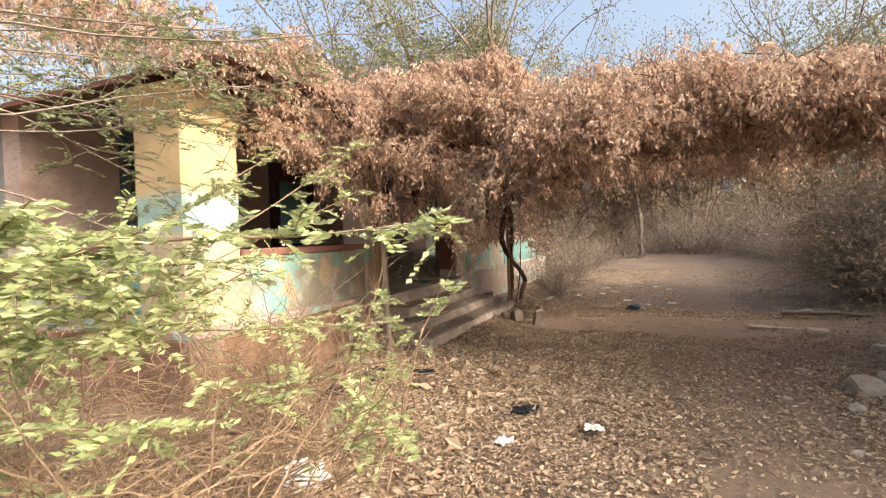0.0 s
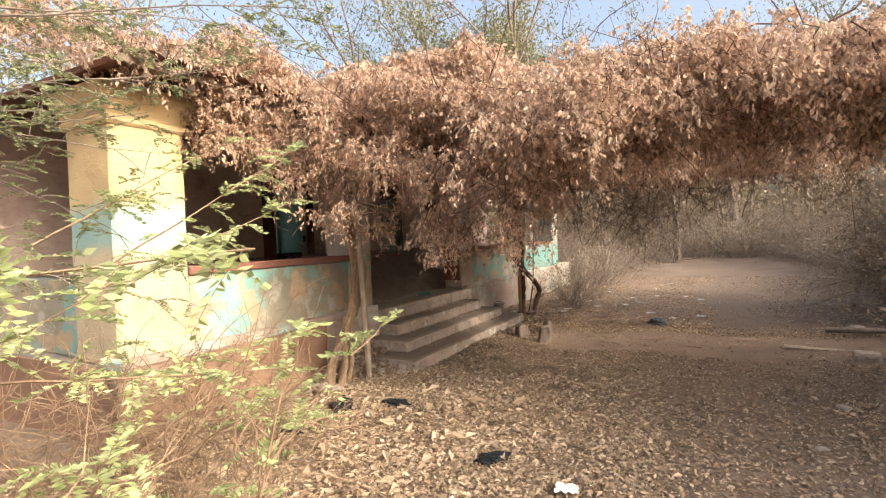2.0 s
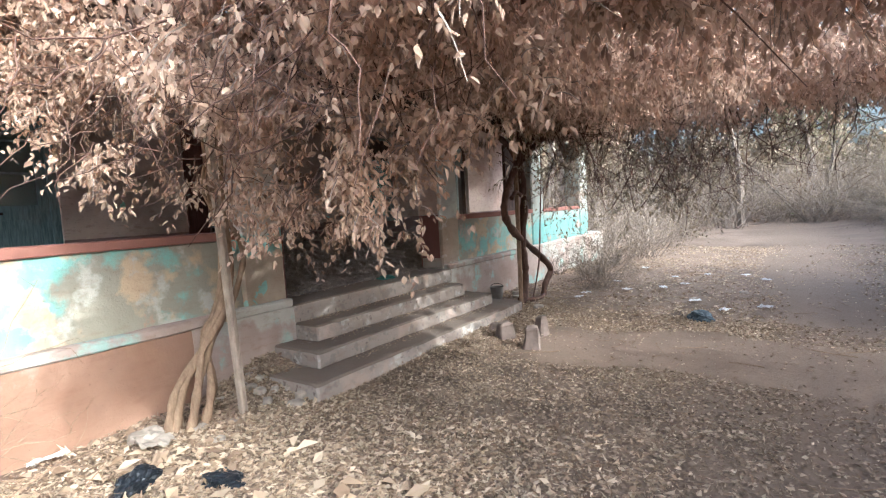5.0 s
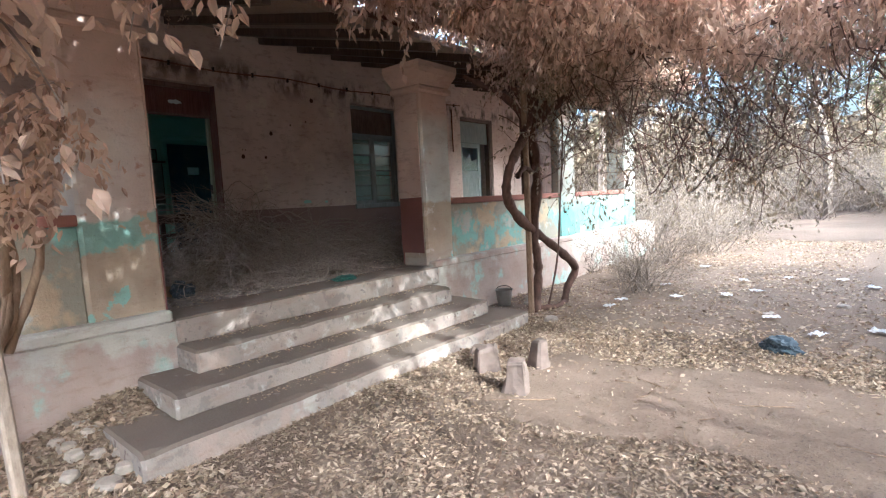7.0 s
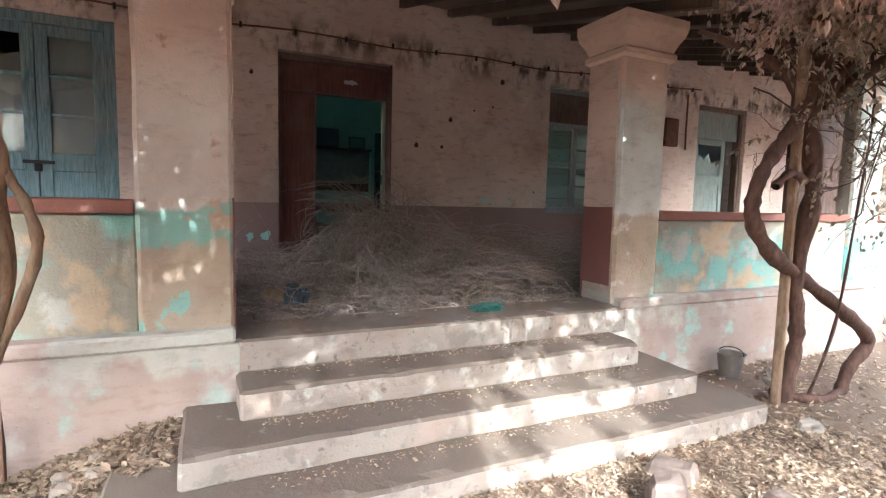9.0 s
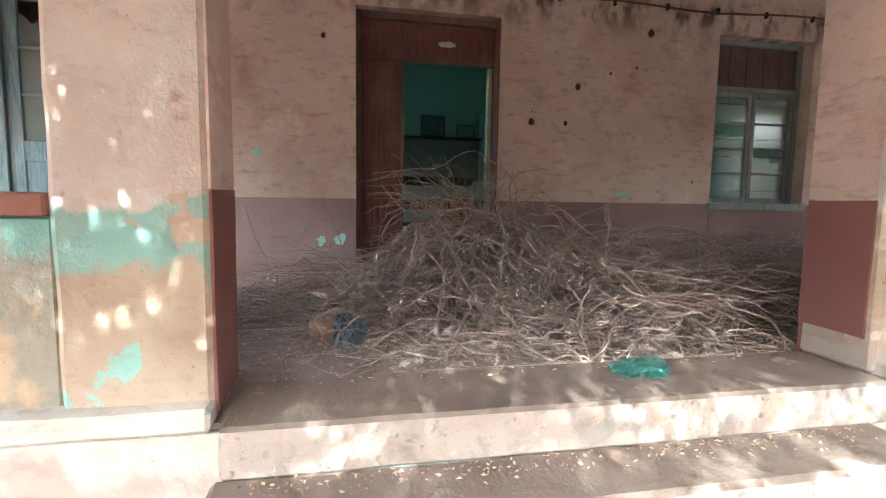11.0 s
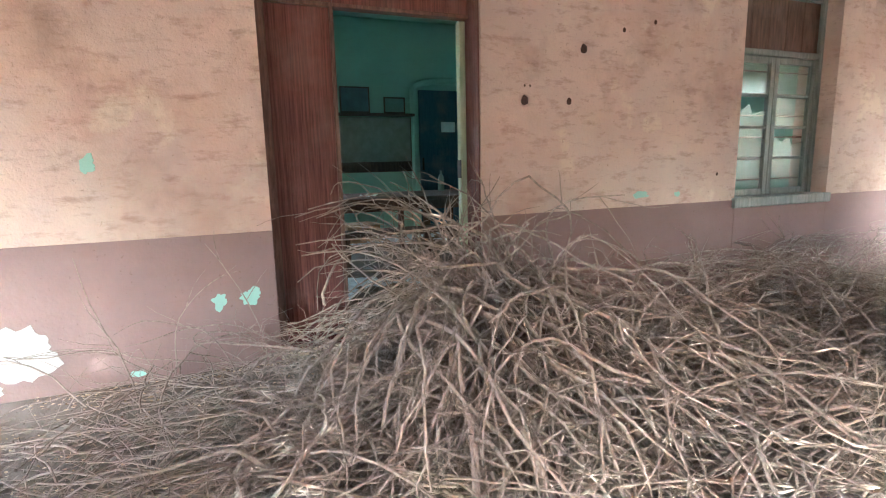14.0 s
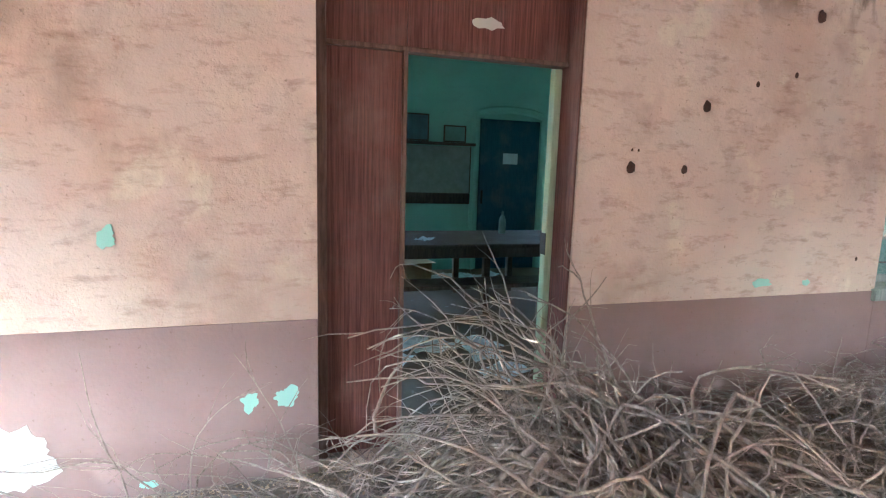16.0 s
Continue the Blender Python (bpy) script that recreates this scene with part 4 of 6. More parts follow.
bulge = 0.16 * np.sin(np.clip((cz - ragged) / (cz_hi - ragged + 1e-6), 0, 1) * 2.4)
cy = edge_y - bulge + deep * 0.8 + 0.12 * np.sin(cx * 5 + cz * 7)
keep = np.sin(cx * 5.3 + 2.1 * cz) * np.sin(cz * 6.9 - cx * 3.1) > -0.2
anchors = np.stack((cx, cy, cz), 1)[keep]
outs = np.stack((RNG.normal(0.4, 0.7, keep.sum()), RNG.normal(-0.5, 0.5, keep.sum()), RNG.normal(0.0, 0.35, keep.sum())), 1)
# the outer end leans further out and hangs in heavier clusters
k = 330
ox, oz = RNG.uniform(-1.4, 2.3, k), RNG.beta(1.2, 1.2, k)
oy = 4.5 + 0.28 * np.clip(ox + 2.4, 0, 4.5) - 0.3 * np.sin(oz * 2.6) + 0.1 * np.sin(ox * 5) + 0.24 * RNG.normal(0, 1, k)
oz = low_edge(ox) + 0.12 + 0.12 * np.sin(ox * 6.1) + oz * (canopy_top(ox, oy + 0.3) - low_edge(ox) - 0.1)
who = RNG.integers(0, k, 2900)
more = np.stack((ox, oy, oz), 1)[who] + RNG.normal(0, 1, (2900, 3)) * (0.075, 0.06, 0.075)
anchors = np.concatenate((anchors, more))
outs = np.concatenate((outs, np.stack((RNG.normal(0.3, 0.6, 2900), RNG.normal(-0.7, 0.4, 2900), RNG.normal(-0.1, 0.3, 2900)), 1)))
v, f, stalks = racemes(anchors, outs, 0.15, 9, 0.036, 0.022, ovals)
creeper_part("hanging_leaves", v, f, m_dryleaf, "curled hanging brown leaves")

# along the eave over the parapet bay
n = 2400
ex_y = np.where(RNG.uniform(0, 1, n) < 0.72, RNG.uniform(3.8, 4.85, n), RNG.uniform(0.6, 3.7, n))
ex_z = 2.3 + 0.12 * np.sin(ex_y * 5) + RNG.beta(1.5, 1.1, n) * 1.15
ex_z = np.where(ex_y < 3.75, np.maximum(ex_z, 2.95 + RNG.uniform(0, 0.3, n)), ex_z)
ex_x = -3.55 + RNG.uniform(-0.35, 0.15, n) + 0.12 * np.sin(ex_z * 4)
outs = np.stack((RNG.normal(0.7, 0.4, n), RNG.normal(-0.2, 0.5, n), RNG.normal(0, 0.3, n)), 1)
v, f, st2 = racemes(np.stack((ex_x, ex_y, ex_z), 1), outs, 0.15, 11, 0.035, 0.0215, ovals)
creeper_part("eave_leaves", v, f, m_dryleaf, "curled brown leaves over the eave")

# top of the mass
n = 9000
tx, ty = sample(n, -6.2, 2.2, 0.6, 11.0)
ok = (tx < -3.2) | (ty > 4.5 + 0.15 * np.clip(tx + 0.5, 0, 3))
tx, ty = tx[ok], ty[ok]
ok = ~sun_gap(tx, ty)
tx, ty = tx[ok], ty[ok]
tz = canopy_top(tx, ty) - RNG.uniform(0, 1, len(tx)) ** 2 * 0.35
outs = unit(len(tx)) + np.array((0, -0.3, 0.7))
v, f, st3 = racemes(np.stack((tx, ty, tz), 1), outs, 0.15, 9, 0.038, 0.019)
creeper_part("top_leaves", v, f, m_dryleaf, "sunlit tan leaves on top")

# inside and underside
n = 8600
ux, uy = sample(n, -3.7, 1.9, 4.9, 10.6)
ux[:2900] = RNG.uniform(-2.5, -0.9, 2900)
ux[2900:4900] = RNG.uniform(-0.6, 1.9, 2000)
ok = ~(sun_gap(ux, uy) | under_eave(ux, uy))
ux, uy = ux[ok], uy[ok]
n = len(ux)
uz = np.where(ux < -1.2, RNG.uniform(2.62, 3.15, n), RNG.uniform(2.42, 2.95, n)) + 0.1 * np.sin(ux * 3) * np.cos(uy * 2.5)
v, f, st4 = racemes(np.stack((ux, uy, uz), 1), unit(n), 0.2, 12, 0.055, 0.03)
creeper_part("inner_leaves", v, f, m_dryleaf, "shaded brown leaves under the mass")
n = 8200
dx, dy = sample(n, -3.75, -0.6, 4.9, 10.2)
dx[:2600], dy[:2600] = sample(2600, -3.1, -1.9, 10.0, 12.6)
dx[2600:6200], dy[2600:6200] = sample(3600, -3.3, -1.5, 5.0, 9.95)
dx[6200:7600], dy[6200:7600] = sample(1400, -3.42, -2.5, 9.9, 12.8)
dz = np.where((np.arange(n) >= 6200) & (np.arange(n) < 7600), RNG.uniform(2.95, 3.3, n), RNG.uniform(2.62, 3.2, n))
dz = np.where(under_eave(dx, dy) | ((np.arange(n) >= 2600) & (np.arange(n) < 6200)), RNG.uniform(3.1, 3.42, n), dz)
v, f, st6 = racemes(np.stack((dx, dy, dz), 1), unit(n) * (1, 1, 0.5) + np.array((0, 0, 0.2)), 0.16, 12, 0.06, 0.034)
creeper_part("matted_leaves", v, f, m_dryleaf, "matted brown leaves against the eave")
# north and east fringes
n = 650
fx = np.concatenate((RNG.uniform(-3.2, 1.2, n), RNG.uniform(1.2, 2.2, n)))
fy = np.concatenate((RNG.uniform(9.6, 10.9, n), RNG.uniform(5.2, 10.5, n)))
ok = ~sun_gap(fx, fy)
fx, fy = fx[ok], fy[ok]
n = len(fx)
fz = RNG.uniform(2.0, 2.9, n) + 0.15 * np.sin(fx * 5 + fy * 4)
v, f, st5 = racemes(np.stack((fx, fy, fz), 1), unit(n) * 0.7, 0.2, 8, 0.042, 0.02)
creeper_part("fringe_leaves", v, f, m_scrub, "thin leaves on the far fringe")
creeper_part("stalk_mass", *tubes(stalks + st2 + st3 + st4 + st5, 3), m_twig)

# stems inside and loose dangling stems
stems = []
for _ in range(420):
    a = (RNG.uniform(-5.5, 1.6), RNG.uniform(4.6, 10.6), RNG.uniform(2.55, 3.05))
    stems.append(wander(a, RNG.normal(0, 1, 3) * (1, 1, 0.25), RNG.uniform(0.8, 2.4), RNG.uniform(0.003, 0.008), 0.002, 9, 0.3))
for _ in range(170):
    x = RNG.uniform(-3.6, 0.0)
    stems.append(wander((x, 4.7 + RNG.normal(0, 0.25), low_edge(x) + RNG.uniform(0.2, 0.9)), (RNG.normal(0, 0.5), RNG.normal(-0.2, 0.3), -0.5), RNG.uniform(0.3, 0.8), 0.004, 0.0015, 8, 0.35, 0.05))
for _ in range(1500):
    x, y = RNG.uniform(-6, 1.9), RNG.uniform(2.8, 9.0)
    if x > -3.2 and y < 4.6:
        continue
    stems.append(wander((x, y, canopy_top(x, y) - 0.15), (RNG.normal(0, 0.6), RNG.normal(-0.2, 0.6), 0.8), RNG.uniform(0.2, 0.5), 0.003, 0.001, 5, 0.3, 0.06))
for _ in range(150):
    x, y = RNG.uniform(-3.4, 1.4), RNG.uniform(9.3, 11.0)
    s = wander((x, y, RNG.uniform(2.2, 2.7)), (RNG.normal(0, 0.4), RNG.normal(0.1, 0.4), -0.7), RNG.uniform(0.5, 1.5), 0.007, 0.002, 9, 0.3)
    stems.append(s)
    stems += sprig(s, 4, 0.35, 0.003, 0.9, 0.3)
stems = [s for s in stems if not ((s[0][:, 0] < -3.45) & (s[0][:, 2] < 3.0 - 0.25 * (s[0][:, 0] + 3.45))).any() and s[0][:, 2].min() > 1.35 and not (under_eave(s[0][:, 0], s[0][:, 1]) & (s[0][:, 2] < 3.0)).any() and not ((s[0][:, 1] > 5.5) & (s[0][:, 1] < 9.4) & (s[0][:, 2] < 2.35)).any()]
veil, veil_at, veil_way = [], [], []
for _ in range(170):
    b = (RNG.uniform(-2.8, -0.4), RNG.uniform(10.3, 12.2), RNG.uniform(1.75, 2.7))
    s = wander(b, (RNG.normal(0.1, 0.5), RNG.normal(0.1, 0.5), -0.6), RNG.uniform(0.5, 1.2), RNG.uniform(0.003, 0.007), 0.0015, 10, 0.32, 0.0)
    if s[0][:, 2].min() < 0.75:
        continue
    veil.append(s)
    for t in sprig(s, 5, 0.3, 0.0025, 0.9, 0.3):
        veil.append(t)
        veil_at += [t[0][2], t[0][4]]
        veil_way += [t[0][2] - t[0][1], t[0][4] - t[0][3]]
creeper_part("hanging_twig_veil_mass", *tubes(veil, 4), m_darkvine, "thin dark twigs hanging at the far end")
v, f, _ = racemes(np.array(veil_at), np.array(veil_way) + unit(len(veil_at)) * 0.02, 0.1, 3, 0.04, 0.024, ovals)
creeper_part("veil_leaves", v, f, m_scrub, "sparse withered leaves on the hanging twigs")
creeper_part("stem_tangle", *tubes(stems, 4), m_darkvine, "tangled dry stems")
loops = []
for y0, x0 in ((11.2, -2.2), (11.4, -2.7)):
    f_ = np.linspace(0, 1, 12)
    loops.append((np.stack((x0 + 1.3 * f_ + 0.1 * np.sin(f_ * 9), y0 + 0.3 * np.sin(f_ * 5), 2.6 - 1.5 * np.sin(f_ * math.pi) ** 1.5 * (1 - 0.3 * f_)), 1), np.full(12, 0.008)))
creeper_part("looping_stem_mass", *tubes(loops, 5), m_darkvine)


def knotty(points, radii, sides=7, name="stem", material=m_vine, parent=None, label=""):
    """A gnarled stem smoothed through a few points."""
    pts, rad = np.array(points, float), np.array(radii, float)
    t = np.linspace(0, len(pts) - 1, len(pts) * 6)
    k = np.clip(t.astype(int), 0, len(pts) - 2)
    u = (t - k)[:, None]
    p0, p1, p2, p3 = pts[np.clip(k - 1, 0, None)], pts[k], pts[k + 1], pts[np.clip(k + 2, None, len(pts) - 1)]
    q = 0.5 * (2 * p1 + (p2 - p0) * u + (2 * p0 - 5 * p1 + 4 * p2 - p3) * u ** 2 + (3 * p1 - p0 - 3 * p2 + p3) * u ** 3)
    r = np.interp(t, range(len(rad)), rad) * (1 + 0.12 * np.sin(t * 9) + 0.08 * RNG.normal(0, 1, len(t)))
    return from_arrays(name, *tubes([(q, r)], sides), material, parent, label, True)


vine_a = tagged(holder("vine_trunk", (-3.5, 5.4, 0)), "twisted pale woody vine stems rising beside the pillar", "vine", "vine trunks")
for k, (bx, by) in enumerate(((0.02, -0.26), (0.06, -0.16), (-0.08, -0.2), (0.1, -0.08), (-0.02, 0.0), (0.12, -0.2), (0.0, -0.3))):
    a = k * 1.1
    sx, sy = 0.045 * math.cos(a), 0.045 * math.sin(a)
    knotty([(bx, by, -0.05), (bx * 0.9 + 0.02, by + 0.08, 0.28), (sx, 0.08 + sy + 0.5 * by * 0.3, 0.6), (sx * 0.9, 0.22 + sy, 0.85), (-sx, 0.28 + sy * 0.8, 1.2), (-sx * 0.6, 0.27 - sy, 1.55), (sx, 0.2 - sy, 1.85), (0.1 + sx * 3, 0.25 + sy * 4, 2.5)], [0.042, 0.03, 0.026, 0.026, 0.024, 0.022, 0.02, 0.014], 7, "stem", m_vine, vine_a)
knotty([(0.0, 0.24, 0.7), (0.02, 0.36, 1.0), (0.03, 0.42, 1.22), (0.02, 0.38, 1.4), (0.0, 0.3, 1.6), (0.05, 0.3, 2.2)], [0.02, 0.024, 0.024, 0.022, 0.02, 0.015], 7, "stem", m_vine, vine_a)
post_a = tagged(part("pergola_post", box(-0.03, 0.03, -0.03, 0.03, -0.05, 3.0, 0.012), m_stick), "slim weathered wooden pergola post", "post", "pergola posts")
post_a.matrix_world = pose(-3.28, 5.58, 0, 1.5, -1.5, 10)
post_b = tagged(part("pergola_post", box(-0.032, 0.032, -0.032, 0.032, -0.05, 3.04, 0.012), m_vine), "slim weathered wooden pergola post", "post", "pergola posts")
post_b.matrix_world = pose(-3.12, 10.28, 0, 0.5, 0, 20)
for nm, a, b in (("pergola_beam", (-3.25, 5.5, 2.98), (-3.1, 10.4, 3.02)), ("pergola_beam", (-3.2, 5.6, 2.55), (1.2, 6.0, 2.6)), ("pergola_beam", (-3.1, 10.2, 2.72), (1.2, 10.0, 2.62))):
    tagged(from_arrays(nm, *tubes([(np.linspace(a, b, 6), [0.03] * 6)], 7), m_darkvine), "rough pole carrying the creeper", "beam", "pergola beams")
vine_b = tagged(holder("vine_trunk", (-3.1, 10.4, 0)), "dark serpentine woody vine trunk with knotted bends", "vine", "vine trunks")
knotty([(0.02, 0.62, -0.05), (0.02, 0.72, 0.18), (0.05, 0.9, 0.41), (0.05, 0.55, 0.65), (0.0, 0.2, 0.86), (0.0, -0.3, 1.11), (-0.02, -0.54, 1.37), (0.0, -0.54, 1.63), (0.0, -0.36, 1.87), (0.0, -0.14, 2.12), (0.0, 0.05, 2.6)], [0.05, 0.05, 0.055, 0.05, 0.05, 0.06, 0.055, 0.05, 0.05, 0.05, 0.05], 8, "stem", m_darkvine, vine_b, "serpentine stem bent like a knee")
knotty([(-0.05, 0.0, -0.05), (-0.02, 0.06, 0.4), (0.0, 0.02, 0.66), (0.0, -0.04, 1.0), (0.0, 0.07, 1.6), (-0.05, 0.0, 2.3), (0.0, 0.1, 2.8)], [0.065, 0.055, 0.05, 0.055, 0.06, 0.075, 0.07], 8, "stem", m_darkvine, vine_b)
knotty([(0.0, -0.36, 1.6), (0.0, -0.2, 1.7), (0.02, -0.05, 1.66), (0.0, 0.05, 1.85), (-0.02, 0.0, 2.3)], [0.03, 0.03, 0.03, 0.04, 0.04], 7, "stem", m_darkvine, vine_b)
knotty([(0.05, 0.16, 0.05), (0.1, 0.32, 0.6), (0.08, 0.48, 1.3), (0.1, 0.55, 2.2), (0.1, 0.4, 2.7)], [0.012, 0.012, 0.01, 0.01, 0.01], 5, "thin_stem", m_darkvine, vine_b)
knotty([(-0.1, -0.06, 0.06), (0.1, 0.2, 0.03), (0.05, 0.6, 0.03)], [0.03, 0.035, 0.03], 6, "root", m_darkvine, vine_b)
for k in range(5):
    knotty([(0.0, 0.05 * k - 0.1, 2.2), (0.1 * k - 0.2, 0.15 * k - 0.2, 2.5), (0.3 * k - 0.5, 0.3 * k - 0.6, 2.75)], [0.05, 0.04, 0.02], 6, "branch", m_darkvine, vine_b)

# ---- brush pile on the veranda ----
pile = tagged(holder("brush_pile", (-5.4, 8.6, FLOOR)), "heap of dry thorny branches dumped before the doorway", "brush pile")
pile_at = np.array((-5.4, 8.6, FLOOR))


def pile_height(x, y):
    """Height of the heap over the floor: a crest before the doorway, a long mat along the wall."""
    h = 0.5 * math.exp(-((y - 8.1) / 0.6) ** 2 - ((x + 5.65) / 0.7) ** 2)
    h += 0.27 * math.exp(-((y - 9.4) / 0.9) ** 2 - ((x + 5.3) / 0.9) ** 2)
    h += 0.27 * math.exp(-((y - 11.2) / 1.3) ** 2 - ((x + 5.9) / 0.8) ** 2)
    return h + 0.05


def settle(stem, slack):
    """Keep a stem above the floor, off the wall and under the heap's surface."""
    q = stem[0]
    q[:, 0] = np.clip(q[:, 0], np.where((q[:, 1] > 7.66) & (q[:, 1] < 8.36), -7.25, BACK + 0.025), -4.3)
    q[:, 1] = np.clip(q[:, 1], 5.75, 12.4)
    top = FLOOR + slack + 1.2 * np.array([pile_height(a, b) for a, b in q[:, :2]])
    q[:, 2] = np.where(q[:, 2] > top, top + 0.15 * (q[:, 2] - top), q[:, 2])
    q[:, 2] = np.maximum(q[:, 2], FLOOR + 0.009)
    return stem


whips, shoots = [], []


def whip(start, way, length, r, wob, sag, slack, side=3):
    slack *= RNG.uniform(0.4, 2.6)
    r *= 1.28
    s = settle(wander(start, way, length, r, r * 0.35, 14, wob, sag), slack)
    whips.append(s)
    for t in sprig(s, side, 0.34, r * 0.45, 0.55, 0.2, 0.02, 0.2):
        shoots.append(settle(t, slack + 0.05))


# long stems lying along the wall
for k in range(470):
    y = RNG.uniform(8.1, 11.9)
    x = RNG.uniform(-6.55, -4.5) if y < 9.8 else RNG.uniform(-6.55, -5.0)
    a = RNG.normal(1.45, 0.5) + (math.pi if RNG.uniform() < 0.35 else 0.0)
    z = FLOOR + RNG.uniform(0.05, 1.0) * pile_height(x, y)
    whip((x, y, z), (math.cos(a), math.sin(a), RNG.normal(0.18, 0.14)), RNG.uniform(0.8, 1.7), RNG.uniform(0.003, 0.0062), 0.21, 0.045, 0.07, 4)
# the crest before the doorway
for k in range(230):
    x, y = RNG.normal(-5.45, 0.35), RNG.normal(8.1, 0.38)
    a = RNG.uniform(0, math.tau)
    z = FLOOR + RNG.uniform(0.1, 1.0) * pile_height(x, y)
    whip((x, y, z), (math.cos(a) * 0.9 - 0.2, math.sin(a) * 0.9 - 0.25, RNG.normal(0.3, 0.3)), RNG.uniform(0.7, 1.4), RNG.uniform(0.0032, 0.0068), 0.23, 0.09, 0.12, 4)
# thin stems trailing to the south
for k in range(150):
    y = RNG.uniform(6.5, 7.8)
    x = RNG.uniform(-6.5, -5.1)
    whip((x, y, FLOOR + RNG.uniform(0.01, 0.12)), (RNG.normal(-0.1, 0.45), RNG.normal(-0.6, 0.5), RNG.normal(0.1, 0.12)), RNG.uniform(0.5, 1.2), RNG.uniform(0.0026, 0.005), 0.22, 0.05, 0.1)
# loose ends before the heap
for k in range(120):
    x, y = RNG.uniform(-5.0, -4.4), RNG.uniform(7.5, 9.2)
    a = RNG.uniform(0, math.tau)
    whip((x, y, FLOOR + RNG.uniform(0.01, 0.08)), (math.cos(a), math.sin(a), 0.06), RNG.uniform(0.4, 1.0), RNG.uniform(0.0028, 0.0058), 0.22, 0.05, 0.03, 2)
# stems spilling forward from the crest
for k in range(110):
    b = (RNG.normal(-5.6, 0.12), RNG.normal(7.98, 0.2), FLOOR + RNG.uniform(0.3, 0.66))
    a = RNG.normal(0.1, 0.85)
    s = wander(b, (math.cos(a), math.sin(a), RNG.uniform(-0.25, 0.25)), RNG.uniform(0.6, 1.25), RNG.uniform(0.006, 0.01) * (1.5 if k % 3 == 0 else 1.0), 0.003, 14, 0.2, 0.12)
    s[0][:, 0] = np.minimum(s[0][:, 0], -4.35)
    s[0][:, 2] = np.maximum(s[0][:, 2], FLOOR + 0.012)
    whips.append(s)
    for t in sprig(s, 4, 0.3, 0.003, 0.6, 0.22, 0.03, 0.2):
        t[0][:, 2] = np.maximum(t[0][:, 2], FLOOR + 0.008)
        shoots.append(t)
for k in range(170):
    x, y = RNG.uniform(-6.2, -4.9), RNG.uniform(6.9, 8.2)
    a = RNG.uniform(0, math.tau)
    whip((x, y, FLOOR + RNG.uniform(0.02, 0.25)), (math.cos(a), math.sin(a), RNG.normal(0.25, 0.2)), RNG.uniform(0.5, 1.1), RNG.uniform(0.003, 0.0065), 0.24, 0.08, 0.12)
# springy ends that arch over the crest towards the doorway
arch = []
for k in range(420):
    b = (RNG.uniform(-6.2, -5.3), RNG.normal(8.15, 0.2), FLOOR + RNG.uniform(0.2, 0.5))
    s = wander(b, (RNG.normal(-0.2, 0.25), RNG.normal(-0.5, 0.35), RNG.uniform(0.85, 1.4)), RNG.uniform(0.7, 1.35), RNG.uniform(0.005, 0.009), 0.0024, 14, 0.2, 0.13)
    q = s[0]
    if len(arch) > 620 or (q[:, 2].max() > (1.88 if k % 9 == 0 else 1.68)) or ((q[:, 1] < 7.15) & (q[:, 2] > 1.15)).any() or (q[:, 1] < 6.8).any() or ((q[:, 1] > 8.36) & (q[:, 2] > 1.2)).any():
        continue
    q[:, 0] = np.maximum(q[:, 0], np.where((q[:, 1] > 7.66) & (q[:, 1] < 8.36), -7.2, BACK + 0.03))
    q[:, 2] = np.maximum(q[:, 2], FLOOR + 0.02)
    arch.append(s)
    arch += sprig(s, 4, 0.22, 0.0026, 0.5, 0.2, 0.04)
# single thin shoots standing against the wall
for y, lean in ((6.95, -0.5), (6.65, 0.3), (6.3, -0.6), (7.05, 0.2), (5.95, -0.4), (6.5, -0.2), (9.3, -0.3), (9.9, 0.4), (10.3, -0.5), (10.9, 0.3), (9.6, 0.2)):
    s = wander((-6.3, y, FLOOR + 0.06), (-0.15, lean, 1.0), RNG.uniform(0.5, 0.85), 0.0045, 0.0018, 10, 0.13, 0.09)
    s[0][:, 0] = np.maximum(s[0][:, 0], BACK + 0.03)
    arch.append(s)
    arch += sprig(s, 3, 0.2, 0.0022, 0.5, 0.15)
order = RNG.permutation(len(whips))
for i in order[:290]:
    bv, bf = tubes([whips[i]], 5)
    from_arrays("branch", bv - pile_at, bf, m_brush, pile, smooth=True)
vv, ff = tubes([whips[i] for i in order[290:]], 5)
tagged(from_arrays("branch_mass", vv - pile_at, ff, m_brush, pile, "long bent thorny stems", True), kind="stuff")
vv, ff = tubes(arch, 5)
tagged(from_arrays("arching_twig_mass", vv - pile_at, ff, m_brush, pile, "thin arching thorny twigs", True), kind="stuff")
vv, ff = tubes(shoots, 4)
tagged(from_arrays("twig_mass", vv - pile_at, ff, m_brush, pile, "fine tangled twigs", True), kind="stuff")
for pts, r in (([(-4.95, 8.02, 0.65), (-5.15, 8.04, 0.86), (-5.4, 7.96, 1.04), (-5.75, 7.8, 1.2)], 0.022), ([(-4.93, 7.86, 0.65), (-5.1, 7.84, 0.84), (-5.45, 7.78, 1.05)], 0.018), ([(-5.0, 8.35, 0.66), (-5.25, 8.22, 0.86), (-5.6, 8.0, 1.02)], 0.018), ([(-4.85, 7.55, 0.65), (-5.0, 7.62, 0.86), (-5.15, 7.66, 0.96)], 0.014), ([(-4.7, 8.3, 0.66), (-5.0, 8.25, 0.78), (-5.5, 8.1, 0.98)], 0.015), ([(-5.05, 8.9, 0.68), (-5.4, 8.75, 0.84), (-5.8, 8.5, 0.96)], 0.016)):
    knotty(np.array(pts) - pile_at, [r, r * 0.85, r * 0.65, r * 0.4][: len(pts)], 8, "thick_stem", m_brush, pile, "thick pale stem end")
